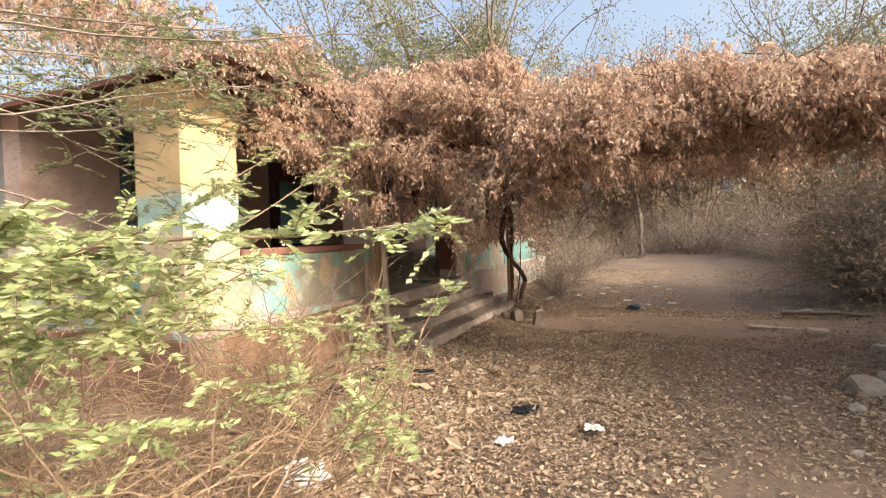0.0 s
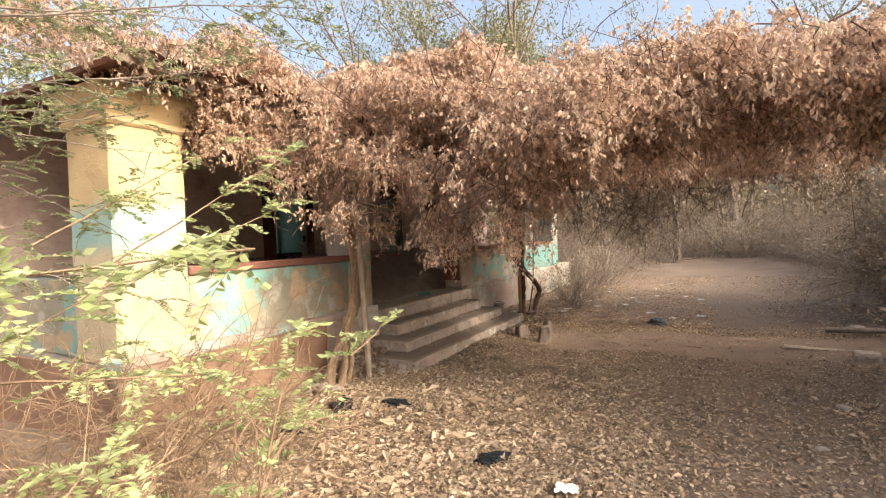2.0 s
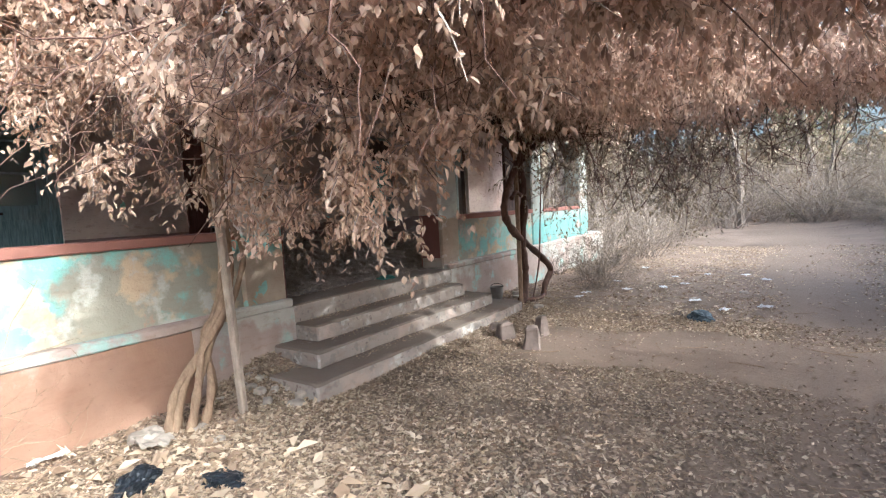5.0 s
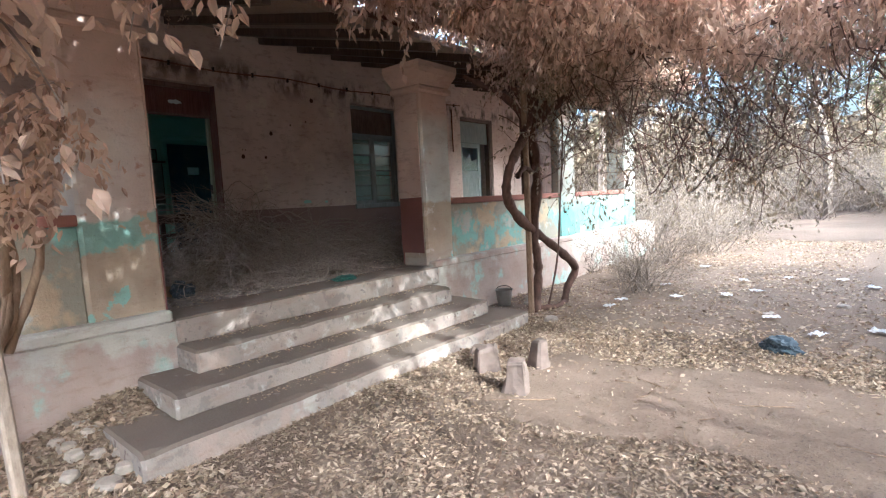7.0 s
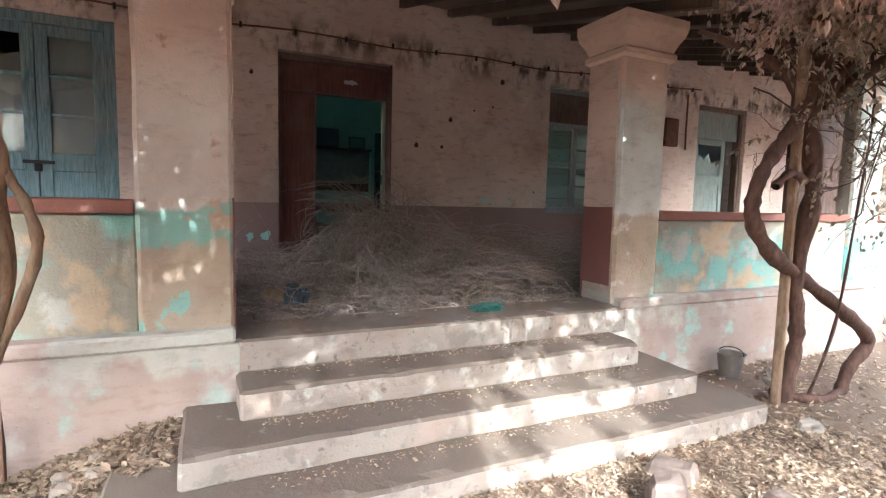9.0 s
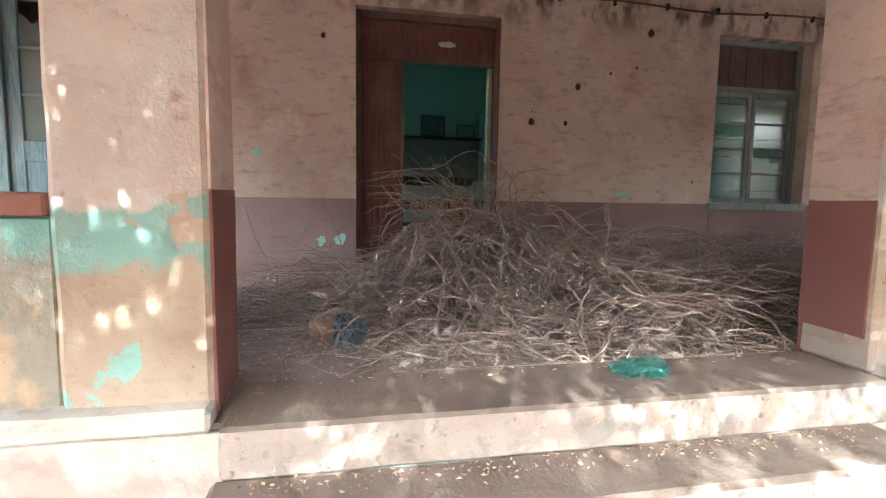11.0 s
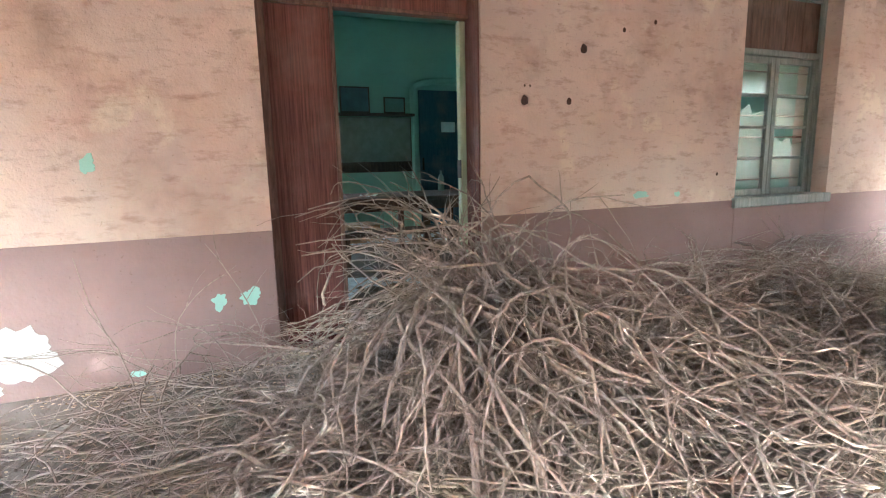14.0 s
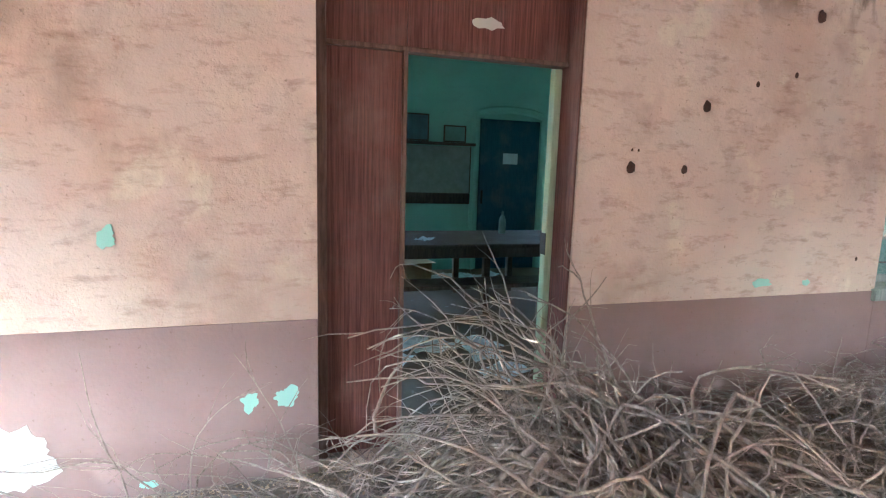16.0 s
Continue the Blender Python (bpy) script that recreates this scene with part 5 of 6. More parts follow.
knotty(np.array([(-5.44, 8.2, 0.98), (-5.46, 8.21, 1.08), (-5.5, 8.24, 1.17)]) - pile_at, [0.014, 0.016, 0.006], 7, "broken_stub", m_stick, pile, "torn yellowish stub of a broken stem")

# ---- leaf litter and loose things on the ground ----


def ground_z(x, y):
    z = 0.05 * noise.noise(Vector((x * 0.6, y * 0.6, 0))) + 0.02 * noise.noise(Vector((x * 2.3, y * 2.3, 4)))
    bank = max(0.0, x - 1.4)
    return z + 0.1 * min(bank, 2.0) * (0.6 + 0.5 * noise.noise(Vector((x, y, 9)))) - 0.01


def litter(name, n, x0, x1, y0, y1, length, gate, material, label, lift=0.012):
    xs, ys = RNG.uniform(x0, x1, n), RNG.uniform(y0, y1, n)
    ok = np.array([gate(a, b) > RNG.uniform() for a, b in zip(xs, ys)])
    xs, ys = xs[ok], ys[ok]
    zs = np.array([ground_z(a, b) for a, b in zip(xs, ys)]) + RNG.uniform(0.003, lift, len(xs))
    ways = np.stack((RNG.normal(0, 1, len(xs)), RNG.normal(0, 1, len(xs)), RNG.normal(0, 0.22, len(xs))), 1)
    v, f = leaves(np.stack((xs, ys, zs), 1), ways, length, length * 0.55, RNG.uniform(0.1, 0.3), 0.0, 0.55)
    v[:, 2] = np.maximum(v[:, 2], np.repeat(zs, 4) - 0.006)
    return tagged(from_arrays(name, v, f, material), label, "leaf litter", kind="stuff")


def off_path(x, y):
    p = 1.0 if x < 0.0 + 0.25 * math.sin(y * 0.7) else (0.12 if x < 1.15 else 0.6)
    clump = (0.9 if y < 5.6 else 0.6) + 0.7 * noise.noise(Vector((x * 1.1, y * 1.1, 3)))
    if -2.1 < x < 2.4 and 7.9 < y + 0.15 * math.sin(x * 2.7) < 9.25:
        p *= 0.08
    elif -3.0 < x < 0.6 and 6.2 < y < 9.4:
        p *= 0.5
    return p * clump


litter("leaf_litter_near", 60000, -3.85, 2.4, 1.4, 6.4, 0.044, off_path, m_litter, "carpet of curled pale dry leaves", 0.02)
litter("leaf_litter_small", 80000, -3.85, 2.6, 1.2, 9.8, 0.026, off_path, m_litter, "small broken dry leaves on the earth")
litter("leaf_crumbs", 120000, -3.85, 2.6, 3.6, 10.2, 0.034, lambda x, y: (0.04 if 7.9 < y + 0.15 * math.sin(x * 2.7) < 9.25 and x > -2.1 else 0.95 if x < 0.3 else 0.45) * (0.75 + 0.6 * noise.noise(Vector((x * 1.7, y * 1.7, 6)))), m_oldlitter, "brown trodden leaf crumbs on the shaded earth", 0.015)
litter("leaf_litter_far", 45000, -4.4, 4.0, 9.0, 20.0, 0.045, off_path, m_litter, "pale dry leaves beyond the steps", 0.02)
litter("leaf_litter_large", 900, -3.85, -1.2, 2.4, 5.4, 0.11, lambda x, y: 0.7, m_litter, "large broad fallen dry leaves", 0.03)
n = 9000
vx, vy = RNG.uniform(-6.6, -4.2, n), RNG.uniform(6.0, 12.5, n)
vx[:2500] = -6.64 + np.abs(RNG.normal(0, 0.07, 2500))
v, f = leaves(np.stack((vx, vy, np.full(n, FLOOR + 0.006)), 1), RNG.normal(0, 1, (n, 3)) * (1, 1, 0.12), 0.018, 0.011, 0.1, 0, 0.7)
v[:, 2] = np.maximum(v[:, 2], FLOOR + 0.003)
tagged(from_arrays("floor_debris", v, f, m_litter), "crumbled leaves and dirt on the veranda floor", "debris", kind="stuff")
n = 16000
vx, vy = RNG.uniform(-6.5, -4.3, n), RNG.uniform(5.8, 10.5, n)
ok = np.array([noise.noise(Vector((a * 1.6, b * 1.6, 5))) + 0.25 * noise.noise(Vector((a * 6, b * 6, 2))) > RNG.uniform(-0.45, 0.35) for a, b in zip(vx, vy)])
vx, vy = vx[ok], vy[ok]
v, f = leaves(np.stack((vx, vy, np.full(len(vx), FLOOR + 0.01)), 1), RNG.normal(0, 1, (len(vx), 3)) * (1, 1, 0.35), 0.022, 0.017, 0.2, 0, 0.9)
v[:, 2] = np.maximum(v[:, 2], FLOOR + 0.003)
tagged(from_arrays("floor_dirt", v, f, m_vfloor), "clods and crumbs of grey dirt on the veranda floor", "dirt", kind="stuff")
pts = []
for _ in range(170):
    x, y = RNG.uniform(-6.3, -4.4), RNG.uniform(5.9, 9.2)
    s = wander((x, y, FLOOR + 0.012), (RNG.normal(), RNG.normal(), 0), RNG.uniform(0.12, 0.6), RNG.uniform(0.002, 0.006), 0.0015, 6, 0.25)
    s[0][:, 2] = FLOOR + 0.01 + np.abs(s[0][:, 2] - FLOOR - 0.012) * 0.4
    s[0][:, 0] = np.clip(s[0][:, 0], BACK + 0.03, -4.1)
    pts.append(s)
tagged(from_arrays("floor_twigs", *tubes(pts, 4), m_twig), "broken dry twigs lying on the veranda floor", "twigs", kind="stuff")
for n, (x0, x1, z) in enumerate(((-3.22, -2.93, 0.142), (-3.52, -3.25, 0.293), (-3.84, -3.55, 0.452))):
    k = 420
    lx = np.minimum(x0 + 0.01 + np.abs(RNG.normal(0, 0.07, k)), x1 - 0.02)
    ly = RNG.uniform(6.7, 9.25, k)
    v, f = leaves(np.stack((lx, ly, np.full(k, z + 0.005)), 1), RNG.normal(0, 1, (k, 3)) * (1, 1, 0.2), 0.016, 0.01, 0.2, 0, 0.8)
    v[:, 2] = np.maximum(v[:, 2], z + 0.001)
    tagged(from_arrays("step_debris", v, f, m_litter), "crumbs of dry leaves caught at the back of the step", "debris", kind="stuff")
pts = []
for _ in range(200):
    x, y = RNG.uniform(-3.8, 2.6), RNG.uniform(1.5, 12)
    s = wander((x, y, ground_z(x, y) + 0.012), (RNG.normal(), RNG.normal(), 0), RNG.uniform(0.1, 0.5), 0.004, 0.002, 5, 0.15)
    s[0][:, 2] = ground_z(x, y) + 0.015
    pts.append(s)
tagged(from_arrays("fallen_twigs", *tubes(pts, 4), m_vine), "thin fallen twigs scattered over the leaves", "twigs", kind="stuff")


def rock(name, at, size, material, label, seed, flat=0.7, group=""):
    bm = bmesh.new()
    bmesh.ops.create_icosphere(bm, subdivisions=3, radius=1.0)
    o = Vector((seed * 2.3, seed * 5.1, seed))
    for v in bm.verts:
        c = v.co.copy()
        m = max(abs(c.x), abs(c.y), abs(c.z))
        c = c.lerp(c / m, 0.55)
        c *= 1 + 0.22 * noise.noise(v.co * 1.3 + o) + 0.07 * noise.noise(v.co * 4 + o)
        v.co = Vector((c.x * size, c.y * size * 0.8, c.z * size * flat))
    ob = tagged(part(name, bm, material), label, "stone", group)
    ob.matrix_world = pose(at[0], at[1], at[2] + size * flat * 0.75, 0, 0, seed * 50)
    return ob


def cut_stone(at, sx, sy, sz, turn, tilt, seed):
    b = rough_box(-sx / 2, sx / 2, -sy / 2, sy / 2, 0, sz, 0.04, 0.03, seed, 0.02)
    for v in b.verts:
        k = 1 - 0.28 * v.co.z / sz + 0.12 * noise.noise(Vector((seed, v.co.z * 6, 0)))
        v.co.x, v.co.y = v.co.x * k, v.co.y * k
        v.co.z *= 1 + 0.5 * v.co.x + 0.4 * v.co.y
    ob = tagged(part("hearth_stone", b, m_stone), "rough pinkish block of a three stone hearth", "stone", "hearth stones")
    ob.matrix_world = pose(*at, tilt, 0, turn)


def dirt_slope():
    """Earth and rubble washed up against the plinth and the end of the steps."""
    xs, ys = np.linspace(-3.88, -2.4, 16), np.linspace(4.2, 6.9, 28)
    vs = []
    for x in xs:
        for y in ys:
            k = math.exp(-((x + 3.88) / 0.55) ** 2) * (0.05 + 0.2 * math.exp(-((y - 6.25) / 0.5) ** 2))
            vs.append((x, y, ground_z(x, y) - 0.03 + k + 0.02 * noise.noise(Vector((x * 6, y * 6, 1))) * (0.3 + k * 8)))
    n = len(ys)
    i, j = np.meshgrid(np.arange(len(xs) - 1), np.arange(n - 1), indexing="ij")
    k = (i * n + j).reshape(-1)
    tagged(from_arrays("dirt_slope", np.array(vs), np.stack((k, k + n, k + n + 1, k + 1), 1), m_ground, smooth=True), "earth washed up against the plinth by the steps", "dirt", kind="structure")


dirt_slope()
n = 5200
lx, ly = -3.86 + np.abs(RNG.normal(0, 0.55, n)), RNG.normal(5.95, 0.55, n)
ok = (lx < -2.5) & (ly > 4.4) & (ly < 6.85) & ~((lx < -2.95) & (ly > 6.05) & (lx > -3.84) & (ly > 6.3))
lx, ly = lx[ok], ly[ok]
lz = np.array([ground_z(a, b) - 0.025 + math.exp(-((a + 3.88) / 0.55) ** 2) * (0.05 + 0.2 * math.exp(-((b - 6.25) / 0.5) ** 2)) for a, b in zip(lx, ly)])
v, f = ovals(np.stack((lx, ly, lz + RNG.uniform(0.004, 0.022, len(lx))), 1), RNG.normal(0, 1, (len(lx), 3)) * (1, 1, 0.3), 0.038, 0.023, 0.2, 0.0, 0.6)
tagged(from_arrays("leaf_drift", v, f, m_oldlitter), "drift of dry leaves and crumbs on the earth by the plinth", "leaf litter", kind="stuff")
for k in range(44):
    x, y = -3.8 + abs(RNG.normal(0, 0.3)), RNG.normal(6.05, 0.3)
    rock("rubble_piece", (x, y, 0.16 * math.exp(-((x + 3.88) / 0.55) ** 2 - ((y - 6.25) / 0.5) ** 2)), RNG.uniform(0.015, 0.05), m_rubble, "pale broken plaster rubble beside the steps", k + 60, 0.6, "rubble at the steps")
rock("clay_lump", (-6.25, 5.8, FLOOR), 0.09, m_tile, "reddish brown clay lump on the veranda floor", 97, 0.7)
cut_stone((-1.98, 8.15, -0.02), 0.2, 0.17, 0.26, 20, 4, 1)
cut_stone((-2.42, 8.38, -0.02), 0.2, 0.2, 0.2, 50, -6, 2)
cut_stone((-2.12, 8.68, -0.02), 0.16, 0.14, 0.24, -15, -5, 3)
cut_stone((-2.68, 8.72, -0.03), 0.3, 0.18, 0.12, 30, 3, 4)
for k, (x, y, s) in enumerate(((-3.55, 4.98, 0.11), (-3.35, 5.25, 0.06), (-3.2, 5.45, 0.05), (-3.05, 5.9, 0.07), (-3.1, 6.05, 0.05), (-2.73, 10.03, 0.09), (-3.4, 10.7, 0.07), (-3.5, 10.95, 0.1), (-3.6, 5.1, 0.05), (-3.0, 5.2, 0.05))):
    rock("rubble_piece", (x, y, ground_z(x, y) - 0.02), s, m_rubble, "pale broken plaster rubble among the leaves", k + 1, 0.5, "rubble at the wall")
for k, (x, y, s) in enumerate(((1.55, 5.55, 0.16), (1.85, 5.9, 0.13), (1.75, 5.2, 0.1), (1.35, 5.05, 0.08), (2.1, 6.4, 0.16), (1.75, 8.1, 0.13), (1.5, 4.4, 0.12), (1.9, 4.8, 0.09), (1.2, 6.2, 0.06), (2.2, 7.3, 0.1), (1.1, 4.1, 0.05), (2.0, 9.9, 0.12), (-0.3, 12.1, 0.06), (0.9, 5.2, 0.045), (-0.9, 11.4, 0.06))):
    rock("loose_stone", (x, y, ground_z(x, y) - 0.03), s, m_rubble, "dusty loose stone beside the path", k + 20, 0.6, "stones by the path")


def bag(name, at, size, material, label, seed, flat=0.35):
    """A crumpled plastic bag."""
    bm = bmesh.new()
    bmesh.ops.create_icosphere(bm, subdivisions=4, radius=1.0)
    o = Vector((seed * 3.1, 0, seed))
    for v in bm.verts:
        d = v.co.normalized()
        k = 1 + 0.45 * noise.noise(d * 1.6 + o) + 0.3 * abs(noise.noise(d * 4 + o)) + 0.15 * noise.noise(d * 9 + o)
        v.co = Vector((d.x * size * k, d.y * size * 0.7 * k, max(-0.25, d.z) * size * flat * k * 1.6))
    ob = tagged(part(name, bm, material), label, "plastic bag")
    ob.matrix_world = pose(at[0], at[1], at[2] + size * flat * 0.3, 0, 0, seed * 61)


bag("plastic_bag", (-2.08, 2.45, 0.0), 0.13, m_whitebag, "crumpled white plastic bag among dry leaves", 1, 0.5)
bag("plastic_bag", (-2.88, 4.6, 0.0), 0.14, m_blackbag, "dark crumpled plastic bag on the litter", 2)
bag("plastic_bag", (-2.46, 4.88, 0.0), 0.13, m_blackbag, "black torn plastic bag on the litter", 3, 0.22)
bag("plastic_bag", (-1.14, 4.13, 0.0), 0.12, m_blackbag, "flat black plastic bag on the leaves", 4, 0.16)
bag("plastic_bag", (-2.92, 3.98, 0.0), 0.13, m_blackbag, "grey black plastic bag under the twigs", 9, 0.3)
bag("plastic_bag", (-0.64, 10.1, 0.0), 0.16, m_greybag, "dark blue plastic bag beside the path", 5, 0.3)
bag("plastic_bag", (-4.85, 7.08, FLOOR), 0.12, m_greybag, "crumpled blue grey plastic bag on the veranda floor", 6, 0.6)
bag("sack", (-4.97, 6.97, FLOOR), 0.1, m_cloth, "small ochre sack scrap on the veranda floor", 7, 0.5)
bag("plastic_bag", (-4.18, 8.4, FLOOR), 0.14, m_greenbag, "flat green plastic bag under the brushwood", 8, 0.16)
scrap("paper_scrap", (-0.54, 3.86, 0.02), 0.14, 0.1, m_whitebag, "small white paper scrap on the leaves", "paper", 61)
scrap("wrapper", (-3.74, 4.44, 0.02), 0.2, 0.06, m_whitebag, "torn white food wrapper beside the wall", "wrapper", 62)
scrap("cardboard_piece", (-3.3, 4.9, 0.05), 0.3, 0.2, m_rubble, "pale flat cardboard piece leaning on rubble", "cardboard", 63, 0.03)
scrap("wrapper", (-1.1, 3.4, 0.02), 0.13, 0.1, m_whitebag, "silvery wrapper among dry leaves", "wrapper", 64)
for k in range(14):
    x, y = RNG.uniform(-2.8, 0.2), RNG.uniform(9.5, 15)
    scrap("paper_scrap", (x, y, ground_z(x, y) + 0.02), 0.15, 0.1, m_whitebag, "pale paper scrap lying in the litter", "paper", k + 70)


def bucket():
    root = tagged(holder("bucket", (-3.68, 10.55, 0.0)), "dented grey metal bucket beside the plinth", "bucket")
    bm = bmesh.new()
    prof = [(0.0, 0.0), (0.08, 0.0), (0.11, 0.2), (0.118, 0.205), (0.1, 0.2), (0.074, 0.012), (0.0, 0.012)]
    bmesh.ops.spin(bm, geom=chain_edges(bm, prof), cent=(0, 0, 0), axis=(0, 0, 1), angle=math.tau, steps=20)
    bmesh.ops.remove_doubles(bm, verts=bm.verts[:], dist=0.0005)
    part("body", bm, m_galv, root)
    a = np.linspace(0, math.pi, 10)
    from_arrays("handle", *tubes([(np.stack((0.115 * np.cos(a), 0.03 * np.sin(a), 0.2 + 0.05 * np.sin(a)), 1), [0.004] * 10)], 5), m_iron, root)


bucket()
tagged(from_arrays("fallen_branch", *tubes([wander((1.0, 8.5, 0.05), (1, 0.25, 0.0), 1.0, 0.03, 0.015, 8, 0.06)], 7), m_stick), "pale fallen branch beside the path", "branch")
tagged(from_arrays("fallen_branch", *tubes([wander((1.6, 9.6, 0.1), (1, -0.3, 0.05), 1.6, 0.045, 0.02, 8, 0.08)], 7), m_trunk), "dark fallen branch on the bank", "branch")
tagged(from_arrays("dead_pole", *tubes([([(3.04, 12.8, 0.0), (3.02, 12.8, 1.3), (2.95, 12.82, 2.6), (2.9, 12.8, 3.6)], [0.04, 0.035, 0.03, 0.015])], 6), m_stick), "thin bare upright dead stem", "stem")

# ---- green thorn bush before the veranda ----


def feathery(stem, fronds, frond_len, leaflet, stems, lp, lw, upward=0.1):
    """Fronds of paired leaflets along a stem."""
    pts, _ = stem
    for _ in range(fronds):
        f = RNG.uniform(0.2, 1.0) * (len(pts) - 1.001)
        i = int(f)
        at = pts[i] + (pts[i + 1] - pts[i]) * (f - i)
        d = RNG.normal(0, 1, 3) * (1, 1, 0.35) + np.array((0, 0, upward))
        d /= np.linalg.norm(d)
        ln = frond_len * RNG.uniform(0.6, 1.3)
        side = np.cross(d, (0, 0, 1.0))
        side /= np.linalg.norm(side) + 1e-9
        g = np.linspace(0, 1, 4)[:, None]
        stems.append((at + d * ln * g + np.array((0, 0, -0.25)) * ln * g * g, np.linspace(0.0016, 0.0008, 4)))
        k = int(ln / (leaflet * 0.42))
        for j in range(1, k + 1):
            q = j / k
            p = at + d * ln * q + np.array((0, 0, -0.25)) * ln * q * q
            for sgn in (1, -1):
                lp.append(p)
                lw.append(side * sgn + d * 0.5 + RNG.normal(0, 0.15, 3))


bush = tagged(holder("thorn_bush", (-2.6, 1.9, 0)), "feathery yellow-green thorn bush with dry lower twigs", "bush")
bush_at = np.array((-2.6, 1.9, 0.0))
bstems, lp, lw = [], [], []
for k in range(30):
    a = RNG.uniform(0, math.tau)
    b = (-2.75 + 0.7 * math.cos(a) * RNG.uniform(0.1, 1), 1.8 + 0.75 * math.sin(a) * RNG.uniform(0.1, 1), 0.0)
    s = wander(b, (0.55 * math.cos(a) + RNG.normal(0.1, 0.2), 0.55 * math.sin(a) + RNG.normal(0.1, 0.2), RNG.uniform(0.35, 1.1)), RNG.uniform(0.8, 1.9), 0.007, 0.002, 9, 0.16, 0.05)
    bstems.append(s)
    for t in sprig(s, 4, 0.5, 0.004, 0.6, 0.2, 0.03):
        bstems.append(t)
        if t[0][-1][2] > 0.8:
            feathery(t, 5, 0.18, 0.036, bstems, lp, lw)
    if s[0][-1][2] > 0.6:
        feathery(s, 5, 0.17, 0.03, bstems, lp, lw)
for p0, p1 in (((-1.8, 1.1, 1.5), (-0.72, 1.64, 1.57)), ((-2.3, 1.0, 1.3), (-1.3, 1.2, 1.52)), ((-2.3, 0.8, 1.3), (-1.45, 0.9, 1.5)), ((-2.4, 0.9, 1.4), (-1.6, 0.8, 1.6)), ((-2.5, 1.0, 1.2), (-1.7, 0.8, 1.35)), ((-2.4, 1.1, 1.35), (-1.5, 1.0, 1.55)), ((-2.4, 1.2, 1.2), (-1.6, 1.3, 1.4)), ((-2.4, 1.0, 1.1), (-1.5, 1.25, 1.25)), ((-2.4, 1.0, 0.8), (-1.5, 1.1, 0.95)), ((-2.4, 1.0, 0.5), (-1.6, 1.2, 0.5)), ((-2.3, 1.8, 1.05), (-1.4, 2.4, 1.12)), ((-2.5, 1.5, 1.0), (-1.85, 2.0, 1.4)), ((-2.6, 2.2, 0.9), (-1.8, 3.0, 0.95)), ((-2.7, 2.3, 0.6), (-2.0, 3.4, 0.6)), ((-2.9, 2.4, 1.3), (-2.4, 3.5, 1.9)), ((-2.9, 2.6, 1.5), (-2.3, 3.6, 2.25)), ((-3.0, 2.2, 1.6), (-2.9, 3.3, 2.3))):
    s = wander(p0, np.subtract(p1, p0), float(np.linalg.norm(np.subtract(p1, p0))) * 1.05, 0.007, 0.002, 9, 0.04, 0.0)
    bstems.append(s)
    feathery(s, 26 if p1[1] < 2.0 else 20, 0.2, 0.042, bstems, lp, lw)
v, f = leaves(np.array(lp), np.array(lw), 0.042, 0.019, 0.08, 0.0, 0.3)
tagged(from_arrays("foliage", v - bush_at, f, m_green, bush, "small paired yellow-green leaflets"), kind="stuff")
dry = []
for k in range(900):
    b = (RNG.uniform(-3.7, -1.2), RNG.uniform(0.8, 3.9), RNG.uniform(0.0, 0.6))
    if b[0] > -2.2 and b[1] > 2.6 or b[0] > -1.5 and b[1] > 1.6:
        continue
    s = wander(b, (RNG.normal(0.1, 0.7), RNG.normal(0, 0.7), RNG.uniform(0.1, 0.7)), RNG.uniform(0.4, 1.1), 0.005, 0.0015, 9, 0.25, 0.05)
    dry.append(s)
    dry += sprig(s, 3, 0.25, 0.002, 0.7)
vv, ff = tubes(bstems, 4)
tagged(from_arrays("stem_mass", vv - bush_at, ff, m_vine, bush), kind="stuff")
vv, ff = tubes(dry, 3)
tagged(from_arrays("dry_twig_mass", vv - bush_at, ff, m_vine, bush, "tangled dry brown twigs"), kind="stuff")

sapling = tagged(holder("sapling", (-1.3, 1.95, 0)), "thin bare sapling with a few small leaves", "sapling")
st = wander((0, 0, -0.03), (0.12, 0.5, 1.0), 1.15, 0.009, 0.003, 9, 0.05)
sst, slp, slw = [st], [], []
for t in sprig(st, 9, 0.4, 0.0032, 0.55, 0.18, 0.03, 0.35):
    sst.append(t)
    feathery(t, 2, 0.09, 0.03, sst, slp, slw)
from_arrays("stem_mass", *tubes(sst, 5), m_vine, sapling, smooth=True)
v, f = leaves(np.array(slp), np.array(slw), 0.03, 0.016, 0.08, 0.0, 0.3)
tagged(from_arrays("foliage", v, f, m_green, sapling), kind="stuff")

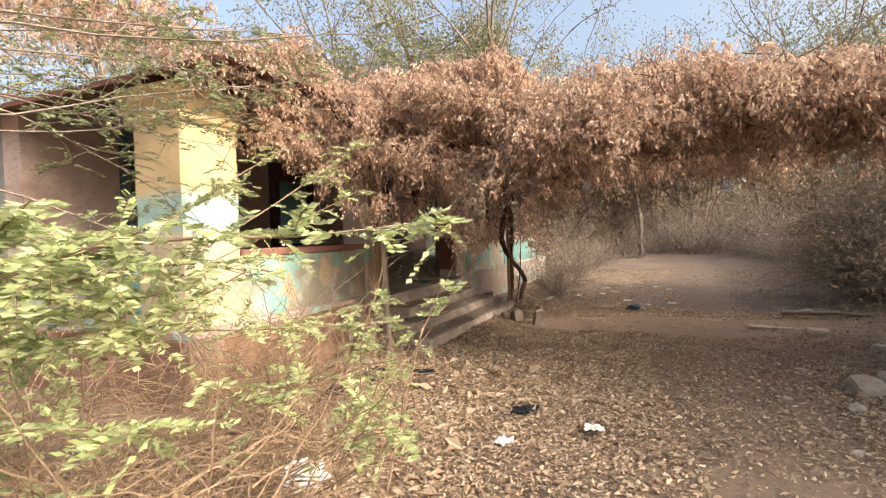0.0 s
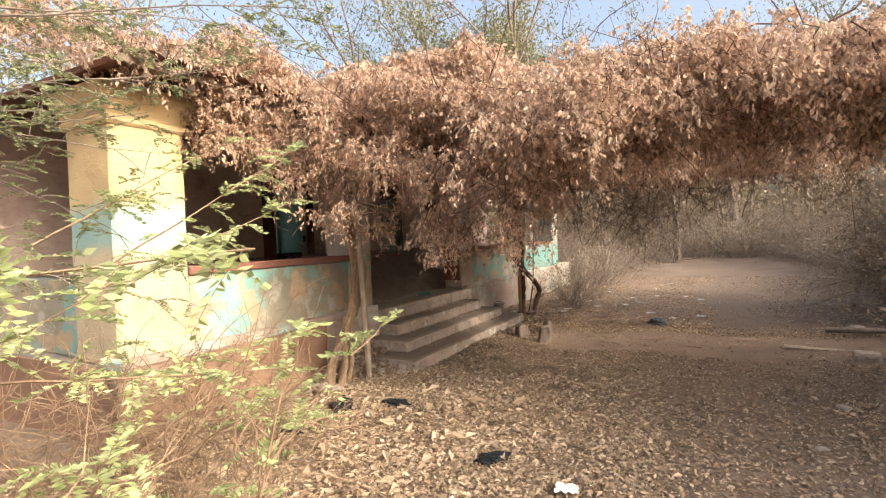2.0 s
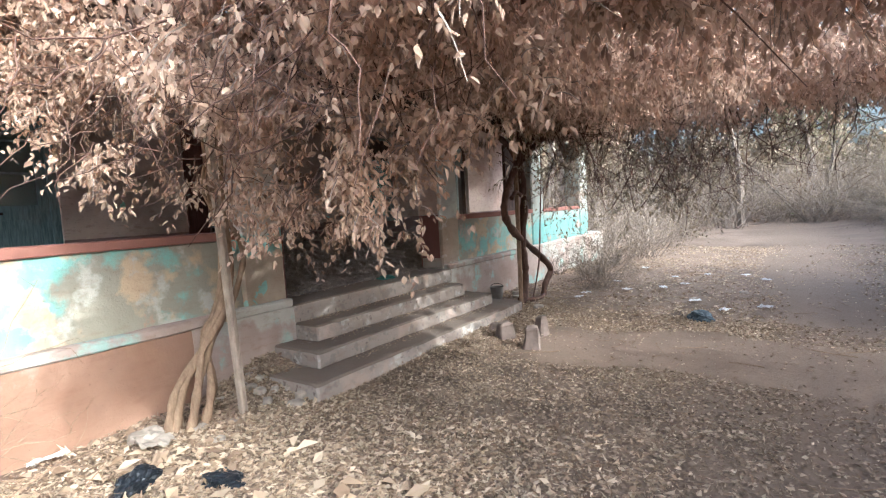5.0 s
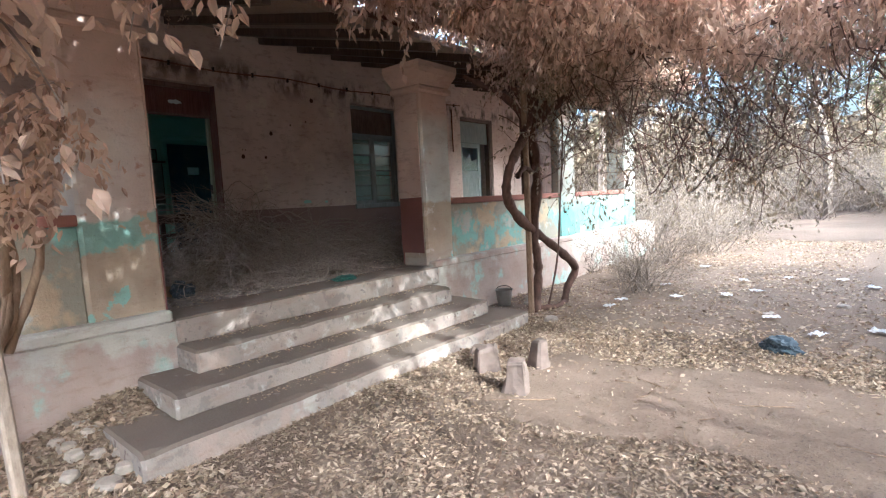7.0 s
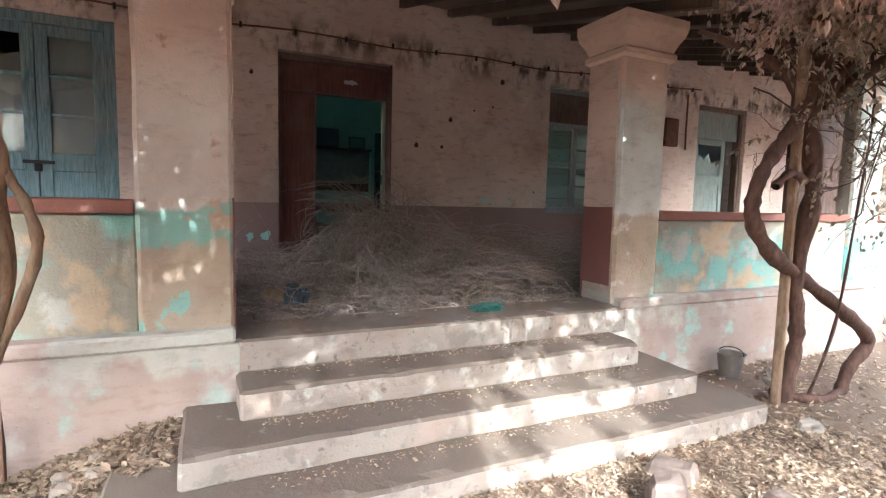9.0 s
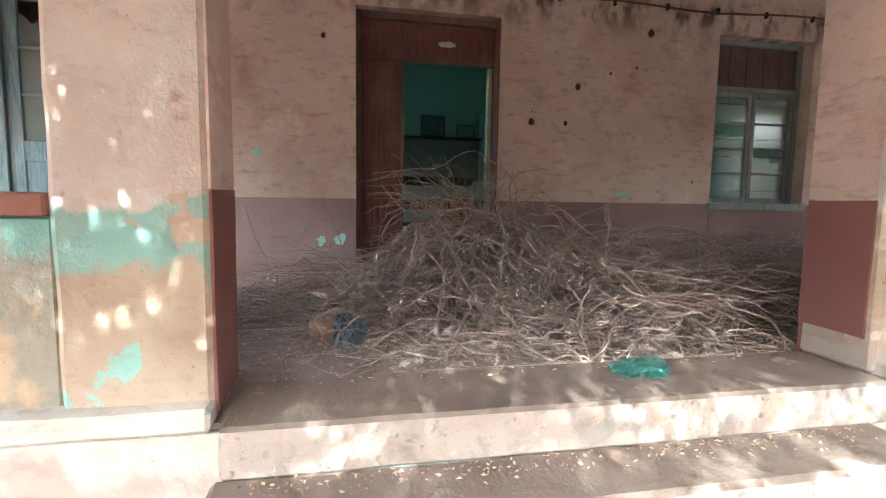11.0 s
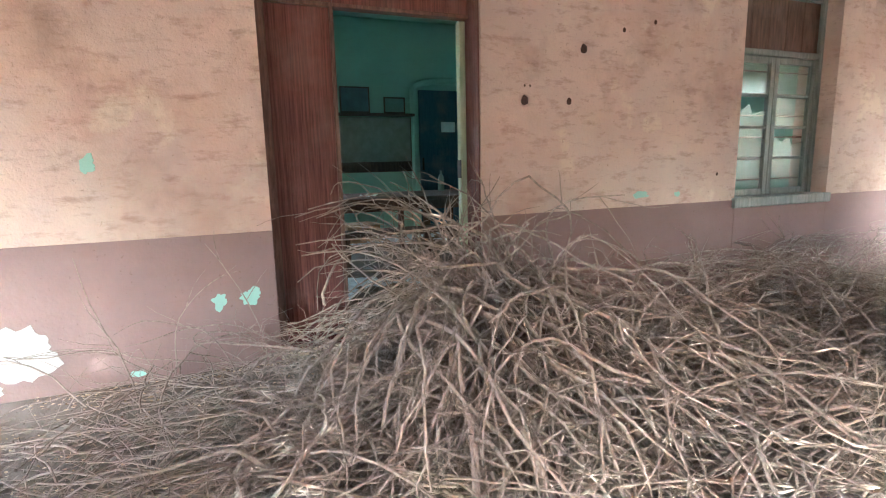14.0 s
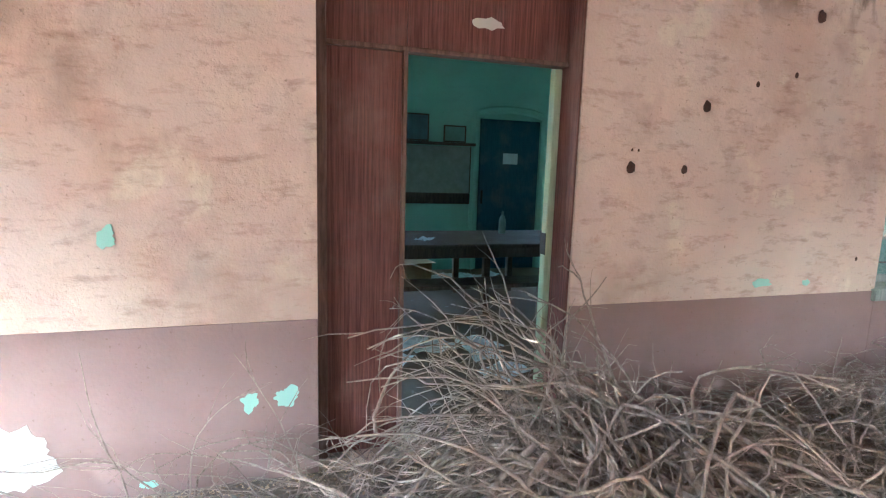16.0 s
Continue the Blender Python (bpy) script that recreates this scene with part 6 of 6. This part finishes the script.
# overhanging thorn branches above the start
over = tagged(holder("thorn_tree", (-3.2, 0.2, 0)), "sparse overhanging thorn tree with fine grey-green leaflets", "tree")
over_at = np.array((-3.2, 0.2, 0.0))
ost, olp, olw = [wander((-3.2, 0.2, 0), (0.1, 0.15, 1), 2.6, 0.07, 0.04, 8, 0.08)], [], []
for p0, p1 in (((-3.1, 0.4, 2.3), (-1.2, 2.6, 2.75)), ((-3.1, 0.5, 2.4), (-2.2, 3.4, 3.1)), ((-3.1, 0.5, 2.2), (-2.9, 3.2, 2.5)), ((-3.1, 0.4, 2.4), (-1.0, 3.2, 2.9)), ((-3.1, 0.4, 2.5), (-2.4, 2.6, 3.5)), ((-3.2, 0.4, 2.0), (-3.3, 2.8, 2.1)), ((-3.2, 0.5, 2.3), (-3.2, 3.0, 3.0)), ((-3.1, 0.4, 2.2), (-2.6, 2.2, 2.3)), ((-3.2, 0.6, 2.4), (-3.0, 2.6, 2.4)), ((-3.1, 0.8, 1.9), (-3.2, 2.9, 1.85)), ((-3.1, 0.5, 2.1), (-2.7, 3.0, 2.05)), ((-3.2, 0.5, 2.3), (-2.5, 3.3, 2.5))):
    s = wander(p0, np.subtract(p1, p0), float(np.linalg.norm(np.subtract(p1, p0))), 0.008, 0.002, 12, 0.08)
    ost.append(s)
    for t in sprig(s, 12, 0.45, 0.003, 0.6, 0.2, 0.03, 0.4):
        ost.append(t)
        feathery(t, 4, 0.13, 0.024, ost, olp, olw)
v, f = leaves(np.array(olp), np.array(olw), 0.026, 0.011, 0.08, 0.0, 0.3)
tagged(from_arrays("foliage", v - over_at, f, m_olive, over), kind="stuff")
vv, ff = tubes(ost, 4)
tagged(from_arrays("branch_mass", vv - over_at, ff, m_trunk, over), kind="stuff")


# ---- scrub, trees and distance ----
def tree(at, height, spread, leaf_n, leaf, material, label, limbs=9, trunk_r=0.12, seed=0, crown_from=0.35, name="tree"):
    """A tapered trunk with forking limbs and a loose, uneven crown."""
    root = tagged(holder(name, at), label, "tree")
    tr = wander((0, 0, -0.1), (RNG.normal(0, 0.08), RNG.normal(0, 0.08), 1), height * 0.75, trunk_r, trunk_r * 0.35, 9, 0.06)
    stems, tips = [tr], []
    for _ in range(limbs):
        for s in sprig(tr, 1, height * 0.38, trunk_r * 0.35, 0.55, 0.12, -0.04, crown_from):
            stems.append(s)
            for t in sprig(s, 4, height * 0.18, trunk_r * 0.14, 0.6, 0.18, 0.0, 0.3):
                stems.append(t)
                tips.append(t)
                for u in sprig(t, 3, height * 0.09, trunk_r * 0.06, 0.7, 0.2, 0.0, 0.3):
                    stems.append(u)
                    tips.append(u)
    from_arrays("trunk", *tubes(stems, 5), m_trunk, root)
    if leaf_n:
        k = RNG.integers(0, len(tips), leaf_n)
        c = np.array([tips[i][0][RNG.integers(1, 5)] for i in k]) + RNG.normal(0, spread, (leaf_n, 3))
        v, f = leaves(c, unit(leaf_n) + np.array((0, 0, -0.6)), leaf, leaf * 0.4, 0.1, 0.1, 0.4)
        tagged(from_arrays("crown", v, f, material, root), kind="stuff")
    return root


def shrub(at, height, width, leaf_n, leaf, material, label, n_stems=34, name="dry_shrub"):
    root = tagged(holder(name, at), label, "shrub")
    stems = []
    for _ in range(n_stems):
        a = RNG.uniform(0, math.tau)
        s = wander((RNG.normal(0, width * 0.15), RNG.normal(0, width * 0.15), -0.05), (math.cos(a) * 0.5, math.sin(a) * 0.5, RNG.uniform(0.4, 1.2)), height * RNG.uniform(0.6, 1.15), 0.012, 0.003, 8, 0.2, 0.03)
        stems.append(s)
        for t in sprig(s, 7, height * 0.28, 0.004, 0.7, 0.25):
            stems.append(t)
            stems += sprig(t, 3, height * 0.12, 0.002, 0.7, 0.25)
    tagged(from_arrays("stem_mass", *tubes(stems, 3), m_twig, root), kind="stuff")
    if leaf_n:
        k = RNG.integers(0, len(stems), leaf_n)
        c = np.array([stems[i][0][-1 - int(RNG.integers(0, 3))] for i in k]) + RNG.normal(0, width * 0.06, (leaf_n, 3))
        v, f = leaves(c, unit(leaf_n), leaf, leaf * 0.45, 0.1, 0.1, 0.4)
        tagged(from_arrays("foliage", v, f, material, root), kind="stuff")
    return root


kinds = [shrub((30, -30, 0), 1.9, 1.2, 1800, 0.04, m_scrub, "tangled leafless brown scrub bush beside the path"), shrub((34, -30, 0), 2.3, 1.4, 3000, 0.04, m_scrub, "tangled dry brown scrub bush with withered leaves"), shrub((38, -30, 0), 1.2, 1.0, 900, 0.035, m_scrub, "low dry brown scrub bush on bare earth")]
spots = []
for y in np.arange(10.6, 32, 1.1):
    spots.append((3.0 + 0.05 * y + RNG.normal(0, 0.25), y, RNG.uniform(0.8, 1.15)))
    spots.append((4.4 + RNG.normal(0, 0.4), y + 0.5, RNG.uniform(1.0, 1.4)))
    spots.append((6.2 + RNG.normal(0, 0.5), y + 0.2, RNG.uniform(1.2, 1.6)))

for y in (28.0, 33.0, 39.0, 45.0):
    for x in np.arange(-13, 16, 1.9):
        if y > 30 or abs(x - 0.6) > 2.0:
            spots.append((x + RNG.normal(0, 0.4), y + RNG.normal(0, 1.0), RNG.uniform(1.5, 2.4)))
for y in np.arange(13.5, 34, 1.7):
    spots.append((-2.7 - 0.02 * y + RNG.normal(0, 0.4), y, RNG.uniform(0.5, 0.95)))
    if y > 17.5:
        spots.append((-4.8 + RNG.normal(0, 0.8), y, RNG.uniform(0.9, 1.4)))
for x in np.arange(-9, 9, 1.5):
    spots.append((x, 36 + RNG.normal(0, 1.5), RNG.uniform(1.1, 1.7)))
spots += [(-2.6, 12.2, 0.55), (-2.9, 13.0, 0.6), (-4.0, -3.0, 1.0), (-6.0, 1.0, 0.8), (-8.0, 0.4, 1.1), (-9.5, 1.6, 1.1), (-11.0, 0.0, 1.2), (-1.0, -4.0, 1.0), (2.5, -4.0, 1.0)]
for i, (x, y, s) in enumerate(spots):
    c = copy_thing(kinds[i % 3], pose(x, y, ground_z(x, y) if y < 15 and x < 6 else 0.0, 0, 0, RNG.uniform(0, 360)))
    c.scale = (s, s, s)
    tagged(c, group="scrub along the path")
for i, k in enumerate(kinds):
    k.matrix_world = pose(5.4 + i * 1.3, 10.4 + i * 0.2, 0.1)

# unseen thickets, added east of the path to keep the sun off the ground
thick = shrub((4.5, 5.3, 0.1), 3.2, 1.7, 15000, 0.06, m_scrub, "tall leafy brown thicket added out of view to shade the path", 44, "thicket")
for x, y, s in ((4.7, 5.9, 1.0), (5.9, 5.0, 1.1), (6.2, 5.6, 1.1), (8.0, 5.2, 1.5), (7.6, 4.9, 1.4), (6.6, 6.0, 1.1), (4.2, 5.6, 0.9), (5.2, 5.4, 1.0), (4.5, 11.2, 1.0), (4.7, 12.0, 1.0), (6.0, 11.4, 1.1), (4.6, 11.7, 1.0), (4.8, 12.6, 1.0), (6.6, 10.3, 1.4), (7.4, 10.9, 1.5)):
    c = copy_thing(thick, pose(x, y, 0.1, 0, 0, RNG.uniform(0, 360)))
    c.scale = (s, s, s)
euca = tree((-9, 26, 0), 13, 0.28, 7000, 0.16, m_farleaf, "tall slender grey-green tree behind the building", 14, 0.18, 1)
bare = tree((7.0, 24, 0), 9.5, 0.2, 500, 0.1, m_farleaf, "almost leafless grey tree with forking limbs", 12, 0.17, 2)
leafy_tree = tree((6, 20, 0), 9.0, 0.35, 5000, 0.12, m_farleaf, "thin green tree with a loose open crown", 12, 0.15, 3)
# leafy copies at x 9 to 13, y below 13: unseen, added to shade the facade
for src, rows_ in ((euca, ((-11, 24, 1.15), (-7.2, 23, 1.1), (-13, 20, 1.0), (-13, 30, 1.1), (-6, 33, 1.0), (-16, 22, 0.9), (-18, 12, 0.9), (-15, 4, 0.8), (-11, 40, 1.2), (-3.5, 42, 1.0))), (bare, ((-1.5, 30, 1.1), (9, 28, 1.0), (-20, 18, 1.0), (5, 36, 1.2), (12, 18, 1.0), (7.5, 12.5, 0.75), (-14.5, 14, 0.85))), (leafy_tree, ((5.0, 35, 1.6), (9, 37, 1.6), (1.5, 42, 1.7), (10, 24, 1.1), (13, 33, 1.2), (2, 40, 1.0), (-8, 46, 1.1), (8, 42, 1.2), (-22, 26, 1.2), (9, 11, 0.8), (9.5, 0.8, 1.0), (16, 26, 1.2), (11, 10.3, 1.1), (13, 10.4, 1.25), (12, 12, 1.2), (9.5, 12.4, 1.0)))):
    for x, y, s in rows_:
        c = copy_thing(src, pose(x, y, 0, 0, 0, RNG.uniform(0, 360)))
        c.scale = (s, s, s)

# bare trunks added out of view, spaced so their shadows streak the earth
slim = tree((5.4, 7.2, 0.1), 5.4, 0.1, 0, 0.1, m_farleaf, "thin leafless tree added out of view for its trunk shadow", 3, 0.085, 5, 0.75)
for x, y, s in ((6.4, 7.29, 0.9), (5.0, 8.02, 0.9), (6.0, 8.12, 0.95), (5.2, 6.8, 0.95), (5.7, 8.5, 0.95)):
    copy_thing(slim, pose(x, y, 0.1, 0, 0, RNG.uniform(0, 360))).scale = (s, s, s)

# pink blossom on the roof
blossom = tagged(holder("pink_blossom", (-3.6, 8.6, 3.4)), "spray of pink bougainvillea bracts above the creeper", "blossom")
n = 260
cc = np.repeat(RNG.normal(0, 0.22, (13, 3)) * (1, 1, 0.5), 20, axis=0) + RNG.normal(0, 0.05, (n, 3)) + np.array((0, 0, 0.5))
v, f = leaves(cc, unit(n), 0.06, 0.05)
tagged(from_arrays("bracts", v, f, m_pink, blossom), kind="stuff")
from_arrays("stem_mass", *tubes([wander((0, 0, -0.3), (RNG.normal(0, 0.2), RNG.normal(0, 0.2), 1), 0.9, 0.006, 0.002, 6, 0.15) for _ in range(8)], 4), m_twig, blossom)


def far_woods():
    """Distant dry woodland on a ring round the place."""
    n = 60000
    a = RNG.uniform(0, math.tau, n)
    r = RNG.uniform(52, 75, n)
    top = 7.5 + 2.2 * np.sin(a * 17) + 1.6 * np.sin(a * 41 + 1) + 1.0 * np.sin(a * 97)
    z = RNG.uniform(0, 1, n) ** 0.8 * top
    v, f = leaves(np.stack((r * np.cos(a), r * np.sin(a) + 8, z), 1), unit(n), 1.1, 0.8, 0.2, 0.1, 0.6)
    tagged(from_arrays("far_woods", v, f, m_scrub), "hazy dry brown woodland in the distance", "woods", kind="stuff")


far_woods()
